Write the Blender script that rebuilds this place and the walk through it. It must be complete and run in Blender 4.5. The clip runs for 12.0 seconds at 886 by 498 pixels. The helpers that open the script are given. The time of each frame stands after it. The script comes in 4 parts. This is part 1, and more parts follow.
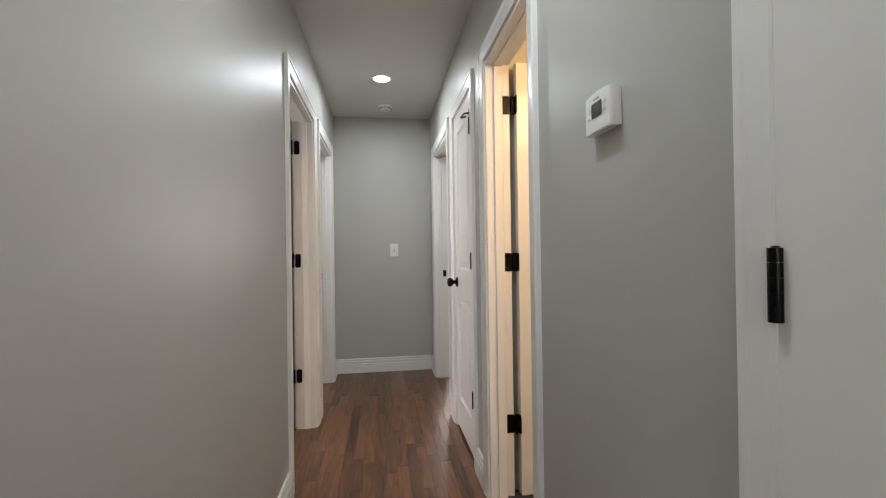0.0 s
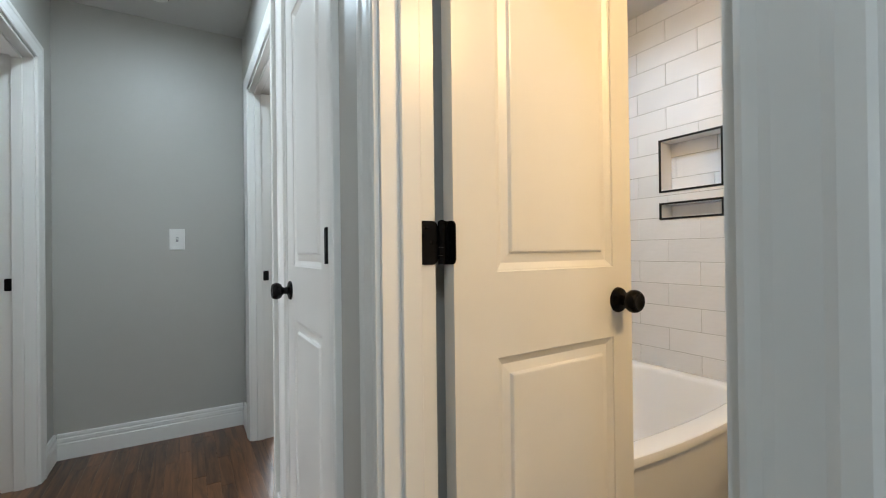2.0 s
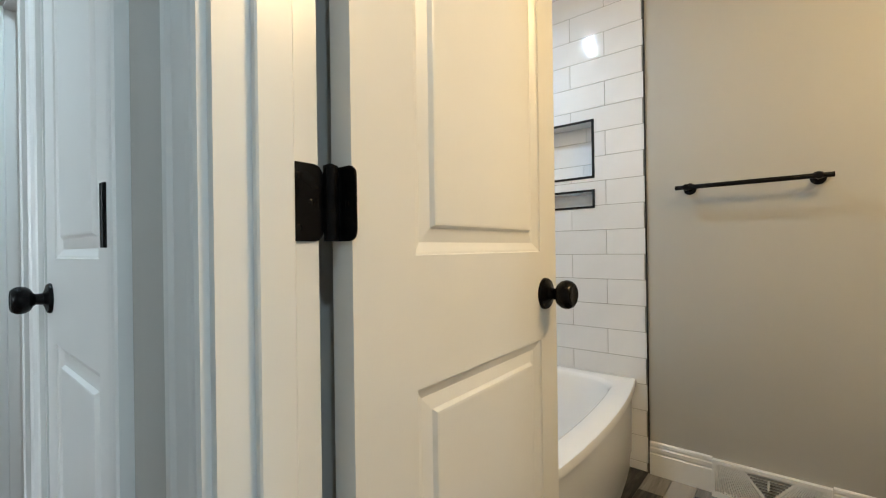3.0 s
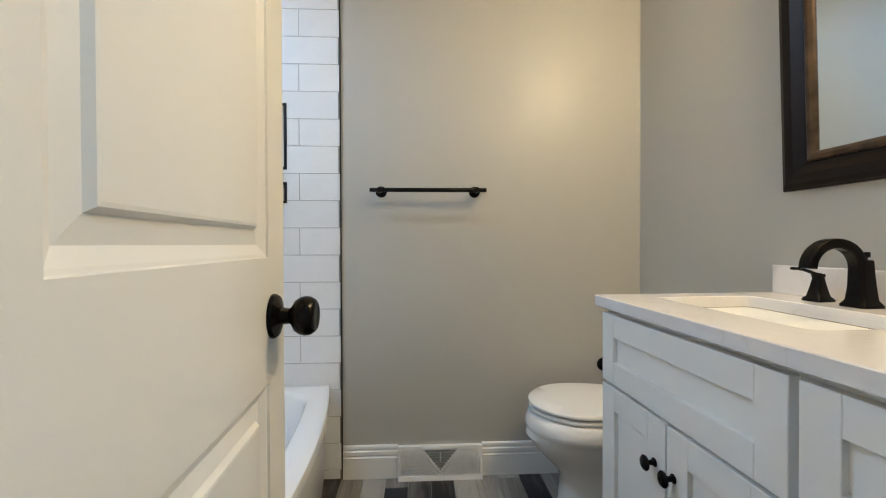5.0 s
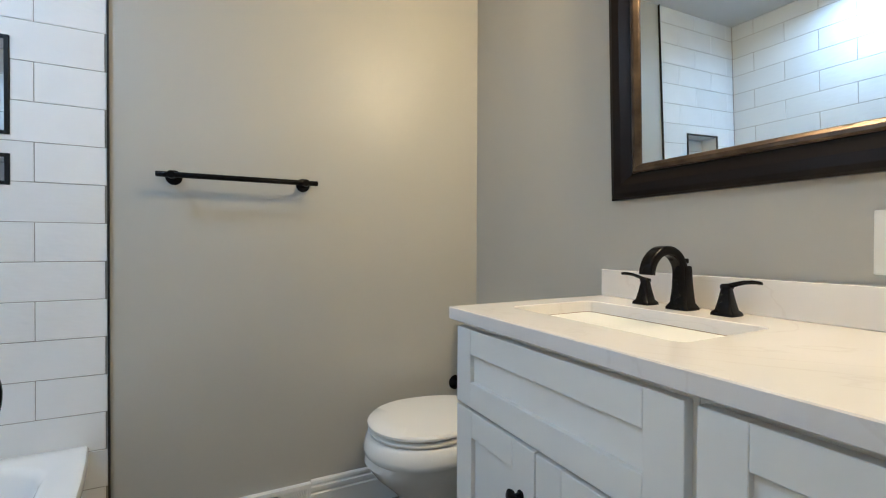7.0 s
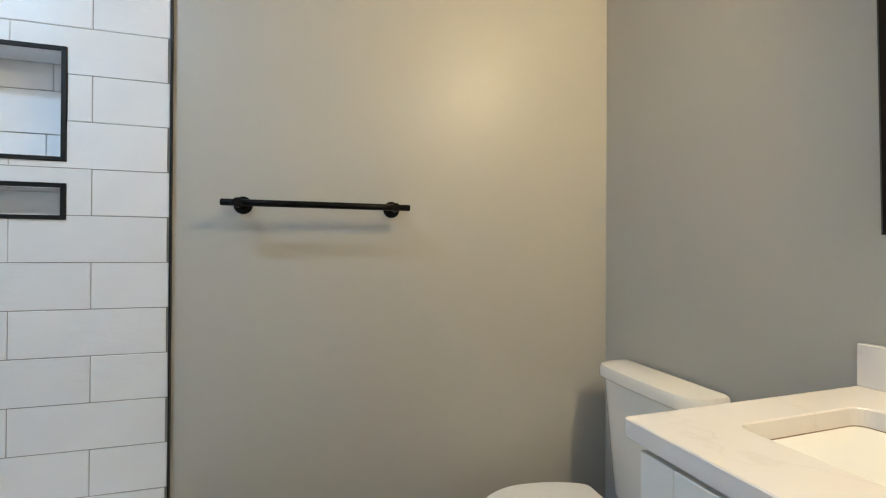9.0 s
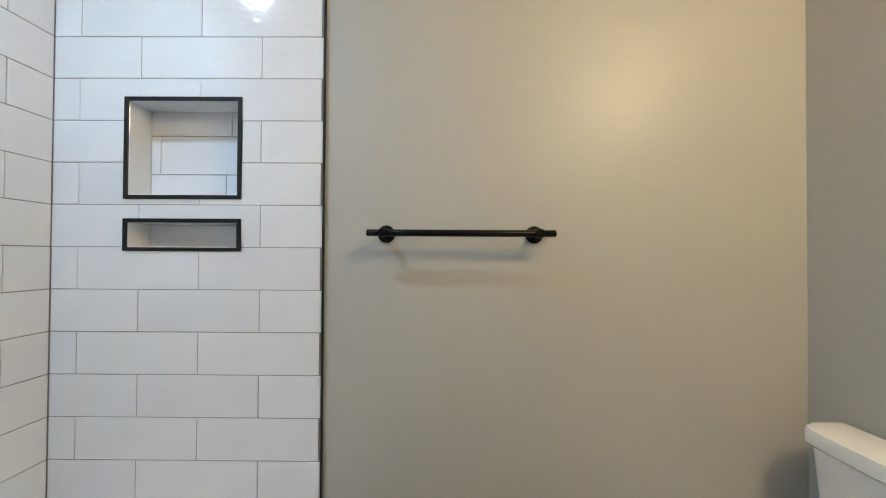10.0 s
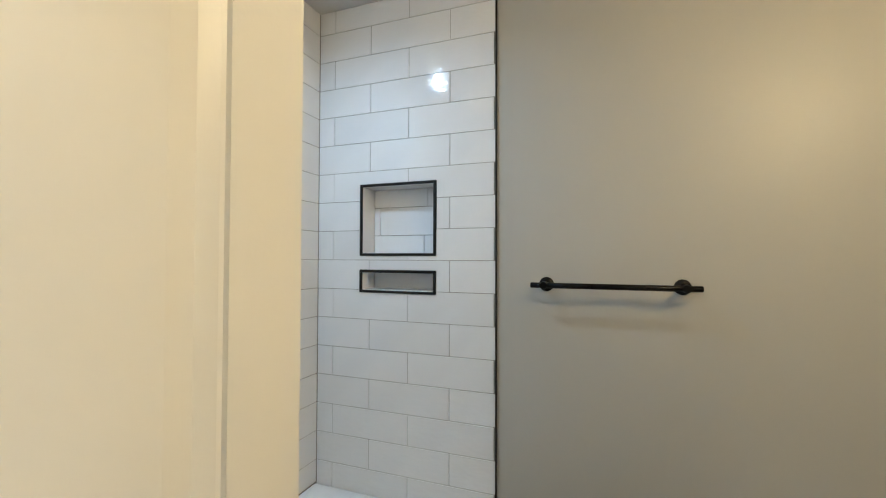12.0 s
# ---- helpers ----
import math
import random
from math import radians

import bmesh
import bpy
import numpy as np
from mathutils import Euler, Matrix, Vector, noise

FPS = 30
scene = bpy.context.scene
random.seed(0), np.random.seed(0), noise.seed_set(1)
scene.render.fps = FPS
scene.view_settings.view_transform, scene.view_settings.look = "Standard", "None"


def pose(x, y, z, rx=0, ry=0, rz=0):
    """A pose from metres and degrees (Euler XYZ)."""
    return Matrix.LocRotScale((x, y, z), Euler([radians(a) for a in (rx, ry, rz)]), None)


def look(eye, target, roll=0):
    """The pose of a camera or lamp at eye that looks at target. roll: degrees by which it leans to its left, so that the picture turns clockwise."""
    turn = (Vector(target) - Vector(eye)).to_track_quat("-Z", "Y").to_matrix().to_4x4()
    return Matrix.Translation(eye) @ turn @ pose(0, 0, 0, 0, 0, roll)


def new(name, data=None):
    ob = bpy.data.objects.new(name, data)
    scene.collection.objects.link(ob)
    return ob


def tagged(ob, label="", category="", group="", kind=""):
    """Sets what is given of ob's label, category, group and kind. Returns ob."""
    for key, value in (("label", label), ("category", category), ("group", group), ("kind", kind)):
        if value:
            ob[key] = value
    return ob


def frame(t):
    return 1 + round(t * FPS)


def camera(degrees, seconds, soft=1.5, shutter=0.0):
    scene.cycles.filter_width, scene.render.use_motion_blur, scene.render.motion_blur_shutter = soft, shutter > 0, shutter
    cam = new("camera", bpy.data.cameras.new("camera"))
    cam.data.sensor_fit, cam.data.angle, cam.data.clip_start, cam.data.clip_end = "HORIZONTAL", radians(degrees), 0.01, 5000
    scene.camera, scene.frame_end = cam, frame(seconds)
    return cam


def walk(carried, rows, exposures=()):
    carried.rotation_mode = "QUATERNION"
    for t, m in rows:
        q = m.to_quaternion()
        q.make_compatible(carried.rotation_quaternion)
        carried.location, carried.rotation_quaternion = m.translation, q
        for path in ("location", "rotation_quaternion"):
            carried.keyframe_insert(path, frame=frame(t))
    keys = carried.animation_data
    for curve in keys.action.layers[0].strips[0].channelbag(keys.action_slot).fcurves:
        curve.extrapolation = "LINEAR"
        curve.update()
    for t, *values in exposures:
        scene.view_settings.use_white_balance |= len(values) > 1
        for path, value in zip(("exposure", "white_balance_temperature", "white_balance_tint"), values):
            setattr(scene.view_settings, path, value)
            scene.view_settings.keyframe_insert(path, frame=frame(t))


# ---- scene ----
cam = camera(91.7, 12.0, 1.15)
PATH = [
    (0, (0.631, 0.372, 1.148), (0.913, 2.352, 1.157), -0.8),
    (0.5, (0.67, 0.713, 1.134), (1.078, 2.671, 1.144), -0.8),
    (1, (0.695, 1.039, 1.122), (1.27, 2.955, 1.131), -0.7),
    (1.5, (0.74, 1.319, 1.095), (1.523, 3.16, 1.103), -0.8),
    (2, (0.808, 1.561, 1.076), (1.826, 3.282, 1.085), -0.7),
    (2.5, (0.868, 1.759, 1.062), (2.159, 3.287, 1.066), -0.8),
    (3, (0.943, 1.879, 1.039), (2.48, 3.159, 1.04), -0.8),
    (3.2, (0.988, 1.913, 1.041), (2.618, 3.071, 1.026), -0.4),
    (4.8, (1.103, 2.066, 1.054), (3.102, 2.072, 1.029), -0.4),
    (5, (1.119, 2.072, 1.049), (3.116, 1.964, 1.027), -0.2),
    (5.5, (1.179, 2.075, 1.05), (3.137, 1.664, 1.025), -0.2),
    (6, (1.217, 2.064, 1.049), (3.107, 1.413, 1.024), 0.0),
    (6.5, (1.267, 2.075, 1.044), (3.086, 1.245, 1.023), 0.2),
    (6.7, (1.293, 2.077, 1.048), (3.087, 1.194, 1.03), 0.2),
    (8.3, (1.607, 1.983, 1.111), (3.437, 1.176, 1.103), 0.4),
    (8.5, (1.642, 1.993, 1.119), (3.495, 1.24, 1.118), 0.4),
    (9, (1.73, 2.03, 1.156), (3.655, 1.487, 1.166), 0.3),
    (9.5, (1.805, 2.055, 1.182), (3.787, 1.786, 1.2), 0.3),
    (10, (1.825, 2.074, 1.222), (3.824, 2.087, 1.251), 0.3),
    (10.5, (1.819, 2.084, 1.269), (3.802, 2.34, 1.304), 0.2),
    (11, (1.781, 2.077, 1.313), (3.726, 2.541, 1.357), 0.2),
    (11.5, (1.677, 2.07, 1.358), (3.586, 2.665, 1.405), 0.2),
    (12, (1.519, 2.047, 1.368), (3.387, 2.758, 1.41), 0.2),
]
walk(cam, [(t, look(eye, target, roll)) for t, eye, target, roll in PATH],
     [(0.0, 0.03, 7350, 20), (0.6, 0.12, 7200, 20), (1.5, 0.05, 7200, 15), (2.1, 0.0, 6350, 10), (2.5, 0.0, 6050, 7), (3.0, 0.0, 6000, 5), (5.0, 0.0, 5200, 5), (6.7, 0.0, 5050, 4),
      (8.5, -0.05, 5200, 3), (10.5, -0.05, 5400, 5), (11.0, -0.1, 5300, 3), (11.5, -0.25, 5300, 2), (12.0, -0.3, 5400, 2)])

# ---- light ----
world = bpy.data.worlds.new("sky")
scene.world = world
world.use_nodes = True
wn, wl = world.node_tree.nodes, world.node_tree.links
sky = wn.new("ShaderNodeTexSky")
sky.sky_type, sky.sun_disc, sky.sun_elevation, sky.sun_rotation = "NISHITA", False, radians(40), radians(200)
wl.new(sky.outputs[0], wn["Background"].inputs[0])
wn["Background"].inputs[1].default_value = 0.1


def lamp(name, kind, place, target, power, colour, size=0.1, size_y=0.0, spread=180):
    data = bpy.data.lights.new(name, kind)
    data.energy, data.color = power, colour
    if kind == "AREA":
        data.shape, data.size = ("RECTANGLE" if size_y else "DISK"), size
        data.spread = radians(spread)
        if size_y:
            data.size_y = size_y
    else:
        data.shadow_soft_size = size
    ob = new(name, data)
    ob.matrix_world = look(place, target)
    return ob


HALL_LAMPS = [(0.647, 3.60), (0.655, 1.25)]
COOL, WARM = (0.69, 0.87, 1.0), (1.0, 0.67, 0.32)
for (hx, hy), watts in zip(HALL_LAMPS, (11.6, 9.4)):
    lamp("hall_downlight_lamp", "AREA", (hx, hy, 2.425), (hx, hy, 0), watts, COOL, 0.10, 0.0, 176)
TUB_LAMP = (2.26, 2.95)
lamp("tub_downlight_lamp", "AREA", (*TUB_LAMP, 2.382), (*TUB_LAMP, 0), 8.6, (0.69, 0.845, 1.0), 0.06, 0.0, 160)
VANITY_LAMPS = [(x, 1.165, 2.09) for x in (1.68, 1.82, 1.96)]
for place in VANITY_LAMPS:
    lamp("vanity_bulb_lamp", "POINT", place, (place[0], 1.165, 0), 12.1, WARM, 0.025)
    # Added downward fill under each bulb; no shade is built for it.
    lamp("vanity_down_fill", "AREA", (place[0], 1.165, 2.115), (place[0], 1.165, 0), 1.4, WARM, 0.05)
DAY = (0.90, 0.95, 1.0)
lamp("end_room_daylight", "AREA", (1.75, 6.18, 1.45), (1.75, 3.0, 1.2), 40, DAY, 1.1, 1.1)
# Added fill for the first west room, at a window never in view.
lamp("west_room_fill", "AREA", (-2.52, 2.6, 1.45), (0, 2.6, 1.2), 30, DAY, 1.1, 1.1)
# Fill lamp added behind the camera to brighten the hall's lower walls.
lamp("hall_back_fill", "AREA", (0.65, -1.58, 1.45), (0.65, 3.0, 1.1), 9, (0.76, 0.91, 1.0), 0.55, 1.0)
# Same kind of added fill for the north-west room.
lamp("north_west_room_fill", "AREA", (-2.52, 4.9, 1.45), (0, 4.9, 1.2), 20, DAY, 1.1, 1.1)


# ---- materials ----
def material(name, colour, rough=0.5, metal=0.0, vary=0.06, scale=3.0, bump=0.0, bump_scale=300.0, coat=0.0, per_object=0.0,
             fine=0.0, spec=0.5):
    """A paint, metal or stone: a base colour with broad and fine variation, and a fine relief."""
    m = bpy.data.materials.new(name)
    m.use_nodes = True
    n, l = m.node_tree.nodes, m.node_tree.links
    b = n["Principled BSDF"]
    co = n.new("ShaderNodeTexCoord")
    broad = n.new("ShaderNodeTexNoise")
    broad.inputs["Scale"].default_value, broad.inputs["Detail"].default_value = scale, 3
    l.new(co.outputs["Object"], broad.inputs["Vector"])
    hsv = n.new("ShaderNodeHueSaturation")
    hsv.inputs["Color"].default_value = (*colour, 1)
    span = n.new("ShaderNodeMapRange")
    span.inputs["From Min"].default_value, span.inputs["From Max"].default_value = 0.3, 0.7
    span.inputs["To Min"].default_value, span.inputs["To Max"].default_value = 1 - vary, 1 + vary
    l.new(broad.outputs["Fac"], span.inputs["Value"])
    value = span.outputs[0]
    if per_object:
        info = n.new("ShaderNodeObjectInfo")
        shift = n.new("ShaderNodeMapRange")
        shift.inputs["To Min"].default_value, shift.inputs["To Max"].default_value = 1 - per_object, 1 + per_object
        l.new(info.outputs["Random"], shift.inputs["Value"])
        times = n.new("ShaderNodeMath")
        times.operation = "MULTIPLY"
        l.new(value, times.inputs[0])
        l.new(shift.outputs[0], times.inputs[1])
        value = times.outputs[0]
    l.new(value, hsv.inputs["Value"])
    l.new(hsv.outputs[0], b.inputs["Base Color"])
    b.inputs["Metallic"].default_value = metal
    b.inputs["Specular IOR Level"].default_value = spec
    rr = n.new("ShaderNodeMapRange")
    rr.inputs["To Min"].default_value, rr.inputs["To Max"].default_value = rough * 0.95, min(1.0, rough * 1.05)
    l.new(broad.outputs["Fac"], rr.inputs["Value"])
    l.new(rr.outputs[0], b.inputs["Roughness"])
    if coat:
        b.inputs["Coat Weight"].default_value, b.inputs["Coat Roughness"].default_value = coat, 0.08
    if bump:
        grain = n.new("ShaderNodeTexNoise")
        grain.inputs["Scale"].default_value, grain.inputs["Detail"].default_value = bump_scale, 3
        l.new(co.outputs["Object"], grain.inputs["Vector"])
        bp = n.new("ShaderNodeBump")
        bp.inputs["Strength"].default_value, bp.inputs["Distance"].default_value = bump, 0.002
        l.new(grain.outputs["Fac"], bp.inputs["Height"])
        l.new(bp.outputs[0], b.inputs["Normal"])
    return m


def wood(name, dark, light, axis="Y", rough=0.35, grain=9.0, stretch=0.07, coat=0.0, contrast=0.5, low=-0.05, high=0.42, warp=1.3):
    """Planks with long grain along one axis, each plank of its own tone."""
    m = bpy.data.materials.new(name)
    m.use_nodes = True
    n, l = m.node_tree.nodes, m.node_tree.links
    b = n["Principled BSDF"]
    co, info = n.new("ShaderNodeTexCoord"), n.new("ShaderNodeObjectInfo")
    shift = n.new("ShaderNodeMath")
    shift.operation = "MULTIPLY"
    shift.inputs[1].default_value = 37.0
    l.new(info.outputs["Random"], shift.inputs[0])
    move = n.new("ShaderNodeVectorMath")
    l.new(co.outputs["Object"], move.inputs[0])
    l.new(shift.outputs[0], move.inputs[1])
    mp = n.new("ShaderNodeMapping")
    s = [grain] * 3
    s["XYZ".index(axis)] = grain * stretch
    mp.inputs["Scale"].default_value = s
    l.new(move.outputs[0], mp.inputs["Vector"])
    rings = n.new("ShaderNodeTexNoise")
    rings.inputs["Scale"].default_value, rings.inputs["Detail"].default_value = 1.6, 8
    rings.inputs["Roughness"].default_value, rings.inputs["Distortion"].default_value = 0.62, warp
    l.new(mp.outputs[0], rings.inputs["Vector"])
    pores = n.new("ShaderNodeTexNoise")
    pores.inputs["Scale"].default_value, pores.inputs["Detail"].default_value = 16, 3
    l.new(mp.outputs[0], pores.inputs["Vector"])
    mixf = n.new("ShaderNodeMath")
    mixf.operation = "MULTIPLY_ADD"
    mixf.inputs[1].default_value = contrast
    l.new(rings.outputs["Fac"], mixf.inputs[0])
    tone = n.new("ShaderNodeMapRange")
    tone.inputs["To Min"].default_value, tone.inputs["To Max"].default_value = low, high
    l.new(info.outputs["Random"], tone.inputs["Value"])
    l.new(tone.outputs[0], mixf.inputs[2])
    add = n.new("ShaderNodeMath")
    add.operation = "MULTIPLY_ADD"
    add.inputs[1].default_value = 0.25
    l.new(pores.outputs["Fac"], add.inputs[0])
    l.new(mixf.outputs[0], add.inputs[2])
    ramp = n.new("ShaderNodeValToRGB")
    ramp.color_ramp.elements[0].position, ramp.color_ramp.elements[0].color = 0.18, (*dark, 1)
    ramp.color_ramp.elements[1].position, ramp.color_ramp.elements[1].color = 0.92, (*light, 1)
    l.new(add.outputs[0], ramp.inputs[0])
    l.new(ramp.outputs[0], b.inputs["Base Color"])
    b.inputs["Roughness"].default_value = rough
    b.inputs["Coat Weight"].default_value, b.inputs["Coat Roughness"].default_value = coat, 0.2
    bp = n.new("ShaderNodeBump")
    bp.inputs["Strength"].default_value, bp.inputs["Distance"].default_value = 0.12, 0.002
    l.new(pores.outputs["Fac"], bp.inputs["Height"])
    l.new(bp.outputs[0], b.inputs["Normal"])
    return m


def glow(name, colour, strength):
    m = bpy.data.materials.new(name)
    m.use_nodes = True
    b = m.node_tree.nodes["Principled BSDF"]
    b.inputs["Base Color"].default_value = (0.8, 0.8, 0.8, 1)
    b.inputs["Emission Color"].default_value, b.inputs["Emission Strength"].default_value = (*colour, 1), strength
    return m


def glazed(name, colour, wave):
    """Glazed ceramic: near-white, very glossy, slightly wavy."""
    m = material(name, colour, rough=0.06, vary=0.02, scale=6, per_object=0.03)
    n, l = m.node_tree.nodes, m.node_tree.links
    co = n.new("ShaderNodeTexCoord")
    info = n.new("ShaderNodeObjectInfo")
    add = n.new("ShaderNodeVectorMath")
    mul = n.new("ShaderNodeMath")
    mul.operation, mul.inputs[1].default_value = "MULTIPLY", 50.0
    l.new(info.outputs["Random"], mul.inputs[0])
    l.new(co.outputs["Object"], add.inputs[0])
    l.new(mul.outputs[0], add.inputs[1])
    no = n.new("ShaderNodeTexNoise")
    no.inputs["Scale"].default_value, no.inputs["Detail"].default_value = 44, 1.0
    ripple = n.new("ShaderNodeMapping")
    ripple.inputs["Scale"].default_value = (0.55, 0.55, 1.3)
    l.new(add.outputs[0], ripple.inputs["Vector"])
    l.new(ripple.outputs[0], no.inputs["Vector"])
    bp = n.new("ShaderNodeBump")
    bp.inputs["Strength"].default_value, bp.inputs["Distance"].default_value = wave, 0.004
    l.new(no.outputs["Fac"], bp.inputs["Height"])
    l.new(bp.outputs[0], n["Principled BSDF"].inputs["Normal"])
    return m


def quartz(name):
    m = material(name, (0.75, 0.73, 0.725), rough=0.09, vary=0.02, scale=5)
    n, l = m.node_tree.nodes, m.node_tree.links
    hsv = next(x for x in n if x.bl_idname == "ShaderNodeHueSaturation")
    co = n.new("ShaderNodeTexCoord")
    no = n.new("ShaderNodeTexNoise")
    no.inputs["Scale"].default_value, no.inputs["Detail"].default_value, no.inputs["Distortion"].default_value = 2.2, 7, 1.8
    l.new(co.outputs["Object"], no.inputs["Vector"])
    ramp = n.new("ShaderNodeValToRGB")
    e = ramp.color_ramp.elements
    e[0].position, e[0].color = 0.495, (0.75, 0.73, 0.725, 1)
    e[1].position, e[1].color = 0.515, (0.75, 0.73, 0.725, 1)
    mid = e.new(0.505)
    mid.color = (0.70, 0.675, 0.665, 1)
    l.new(no.outputs["Fac"], ramp.inputs[0])
    l.new(ramp.outputs[0], hsv.inputs["Color"])
    return m


WALL = material("grey_satin_wall_paint", (0.46, 0.45, 0.415), rough=0.44, vary=0.025, scale=1.5, bump=0.04, bump_scale=160)
WALL_BATH = material("warm_grey_semigloss_wall_paint", (0.46, 0.45, 0.415), rough=0.42, vary=0.025, scale=1.5, bump=0.04, bump_scale=160)
CEILING = material("white_ceiling_paint", (0.62, 0.61, 0.595), rough=0.85, vary=0.03, scale=2, bump=0.15, bump_scale=120)
TRIM = material("white_trim_paint", (0.80, 0.79, 0.76), rough=0.30, vary=0.012, scale=1.5)
DOOR = material("white_door_paint", (0.80, 0.785, 0.75), rough=0.30, vary=0.02, scale=4, bump=0.05, bump_scale=220)
CABINET = material("white_cabinet_paint", (0.80, 0.80, 0.785), rough=0.32, vary=0.015, scale=5)
BLACK = material("oil_rubbed_black_metal", (0.005, 0.0045, 0.0045), rough=0.25, metal=0.0, vary=0.2, scale=30, spec=0.14)
BLACK_TRIM = material("black_edge_trim", (0.008, 0.008, 0.008), rough=0.4, vary=0.2, scale=40, spec=0.3)
DARK_SEAM = material("brown_sealant", (0.22, 0.17, 0.12), rough=0.7, vary=0.3, scale=40)
TILE = glazed("white_glazed_tile", (0.77, 0.77, 0.775), 0.24)
GROUT = material("light_grey_grout", (0.29, 0.275, 0.25), rough=0.9, vary=0.12, scale=14, bump=0.3, bump_scale=400)
PORCELAIN = material("white_porcelain", (0.82, 0.81, 0.79), rough=0.09, vary=0.01, scale=4)
ACRYLIC = material("white_tub_acrylic", (0.83, 0.83, 0.83), rough=0.14, vary=0.01, scale=4)
PLASTIC = material("white_plastic", (0.80, 0.79, 0.76), rough=0.38, vary=0.015, scale=20)
GREY_SLOT = material("dark_grey_slot", (0.05, 0.05, 0.05), rough=0.7, vary=0.1, scale=30)
VENT_METAL = material("white_enamelled_steel", (0.76, 0.75, 0.73), rough=0.4, vary=0.03, scale=30)
# Backing tone: the shade between the louvres is put into its grey.
VENT_BACK = material("shade_grey_vent_steel", (0.68, 0.68, 0.67), rough=0.5, vary=0.05, scale=30)
VENT_GREY = material("grey_damper_steel", (0.33, 0.33, 0.32), rough=0.5, vary=0.08, scale=30)
COUNTER = quartz("white_veined_quartz")
FRAME_DARK = wood("espresso_mirror_frame", (0.003, 0.0025, 0.0025), (0.011, 0.0078, 0.0065), "X", 0.3, 14, 0.08)
FRAME_DARK.node_tree.nodes["Principled BSDF"].inputs["Specular IOR Level"].default_value = 0.15
FRAME_GOLD = material("aged_bronze_leaf", (0.070, 0.048, 0.031), rough=0.34, metal=0.75, vary=0.45, scale=22, bump=0.2, bump_scale=60)
OAK = wood("red_brown_oak_planks", (0.016, 0.0066, 0.0036), (0.230, 0.100, 0.042), "Y", 0.32, 13, 0.08, 0.12, 1.45, -0.46, -0.08, 1.9)
GREY_PLANK = wood("grey_wood_look_floor_tile", (0.012, 0.012, 0.014), (0.34, 0.32, 0.29), "X", 0.42, 12, 0.09, 0.0, 1.1, -0.75, 0.35)
GAP = material("dark_joint", (0.03, 0.02, 0.015), rough=0.9, vary=0.2, scale=20)
SCREEN = material("dark_lcd", (0.035, 0.04, 0.04), rough=0.12, vary=0.05, scale=30)
DIFFUSER = glow("downlight_diffuser", (0.95, 0.98, 1.0), 18)
BULB = glow("frosted_bulb_glass", (1.0, 0.75, 0.45), 12)
mm = bpy.data.materials.new("mirror_silver")
mm.use_nodes = True
mm.node_tree.nodes["Principled BSDF"].inputs["Metallic"].default_value = 1
mm.node_tree.nodes["Principled BSDF"].inputs["Roughness"].default_value = 0.01
mm.node_tree.nodes["Principled BSDF"].inputs["Base Color"].default_value = (0.80, 0.87, 0.90, 1)
MIRROR = mm
gm = bpy.data.materials.new("window_glass")
gm.use_nodes = True
gm.node_tree.nodes["Principled BSDF"].inputs["Transmission Weight"].default_value = 1
gm.node_tree.nodes["Principled BSDF"].inputs["Roughness"].default_value = 0.0
GLASS = gm
OUTSIDE = glow("bright_daylight_backdrop", (0.9, 0.96, 1.0), 5)


# ---- mesh helpers ----
def box(bm, x0, x1, y0, y1, z0, z1, bevel=0.0, segments=2):
    fresh = bmesh.new()
    bmesh.ops.create_cube(fresh, size=1)
    for v in fresh.verts:
        v.co = Vector((x0 + (v.co.x + 0.5) * (x1 - x0), y0 + (v.co.y + 0.5) * (y1 - y0), z0 + (v.co.z + 0.5) * (z1 - z0)))
    if bevel:
        bmesh.ops.bevel(fresh, geom=fresh.edges[:], offset=bevel, segments=segments, affect="EDGES", profile=0.5)
    join(bm, fresh)


def join(bm, other):
    at = {}
    for v in other.verts:
        at[v] = bm.verts.new(v.co)
    for f in other.faces:
        g = bm.faces.new([at[v] for v in f.verts])
        g.smooth = f.smooth
    other.free()


def lathe(bm, profile, m=Matrix(), steps=32):
    """Turns (radius, height) pairs round z; m lays the result in place."""
    rings = []
    for r, z in profile:
        if r < 1e-6:
            rings.append([bm.verts.new(m @ Vector((0, 0, z)))])
        else:
            rings.append([bm.verts.new(m @ Vector((r * math.cos(a), r * math.sin(a), z)))
                          for a in (2 * math.pi * i / steps for i in range(steps))])
    for a, b in zip(rings, rings[1:]):
        loft(bm, a, b)
    return rings


def loft(bm, a, b, closed=True):
    n = max(len(a), len(b))
    for i in range(n if closed else n - 1):
        j = (i + 1) % n
        quad = [a[i % len(a)], a[j % len(a)], b[j % len(b)], b[i % len(b)]]
        quad = list(dict.fromkeys(quad))
        if len(quad) > 2:
            bm.faces.new(quad).smooth = True


def tube(bm, points, radii, steps=16, squash=1.0):
    """A round bar along points, with a radius at each."""
    rings = []
    points = [Vector(p) for p in points]
    side = None
    for i, p in enumerate(points):
        way = (points[min(i + 1, len(points) - 1)] - points[max(i - 1, 0)]).normalized()
        if side is None:
            side = way.orthogonal().normalized()
        side = (side - way * side.dot(way)).normalized()
        up = way.cross(side)
        rings.append([bm.verts.new(p + radii[i] * (side * math.cos(a) + up * squash * math.sin(a)))
                      for a in (2 * math.pi * k / steps for k in range(steps))])
    for a, b in zip(rings, rings[1:]):
        loft(bm, a, b)
    bm.faces.new(rings[0])
    bm.faces.new(rings[-1])


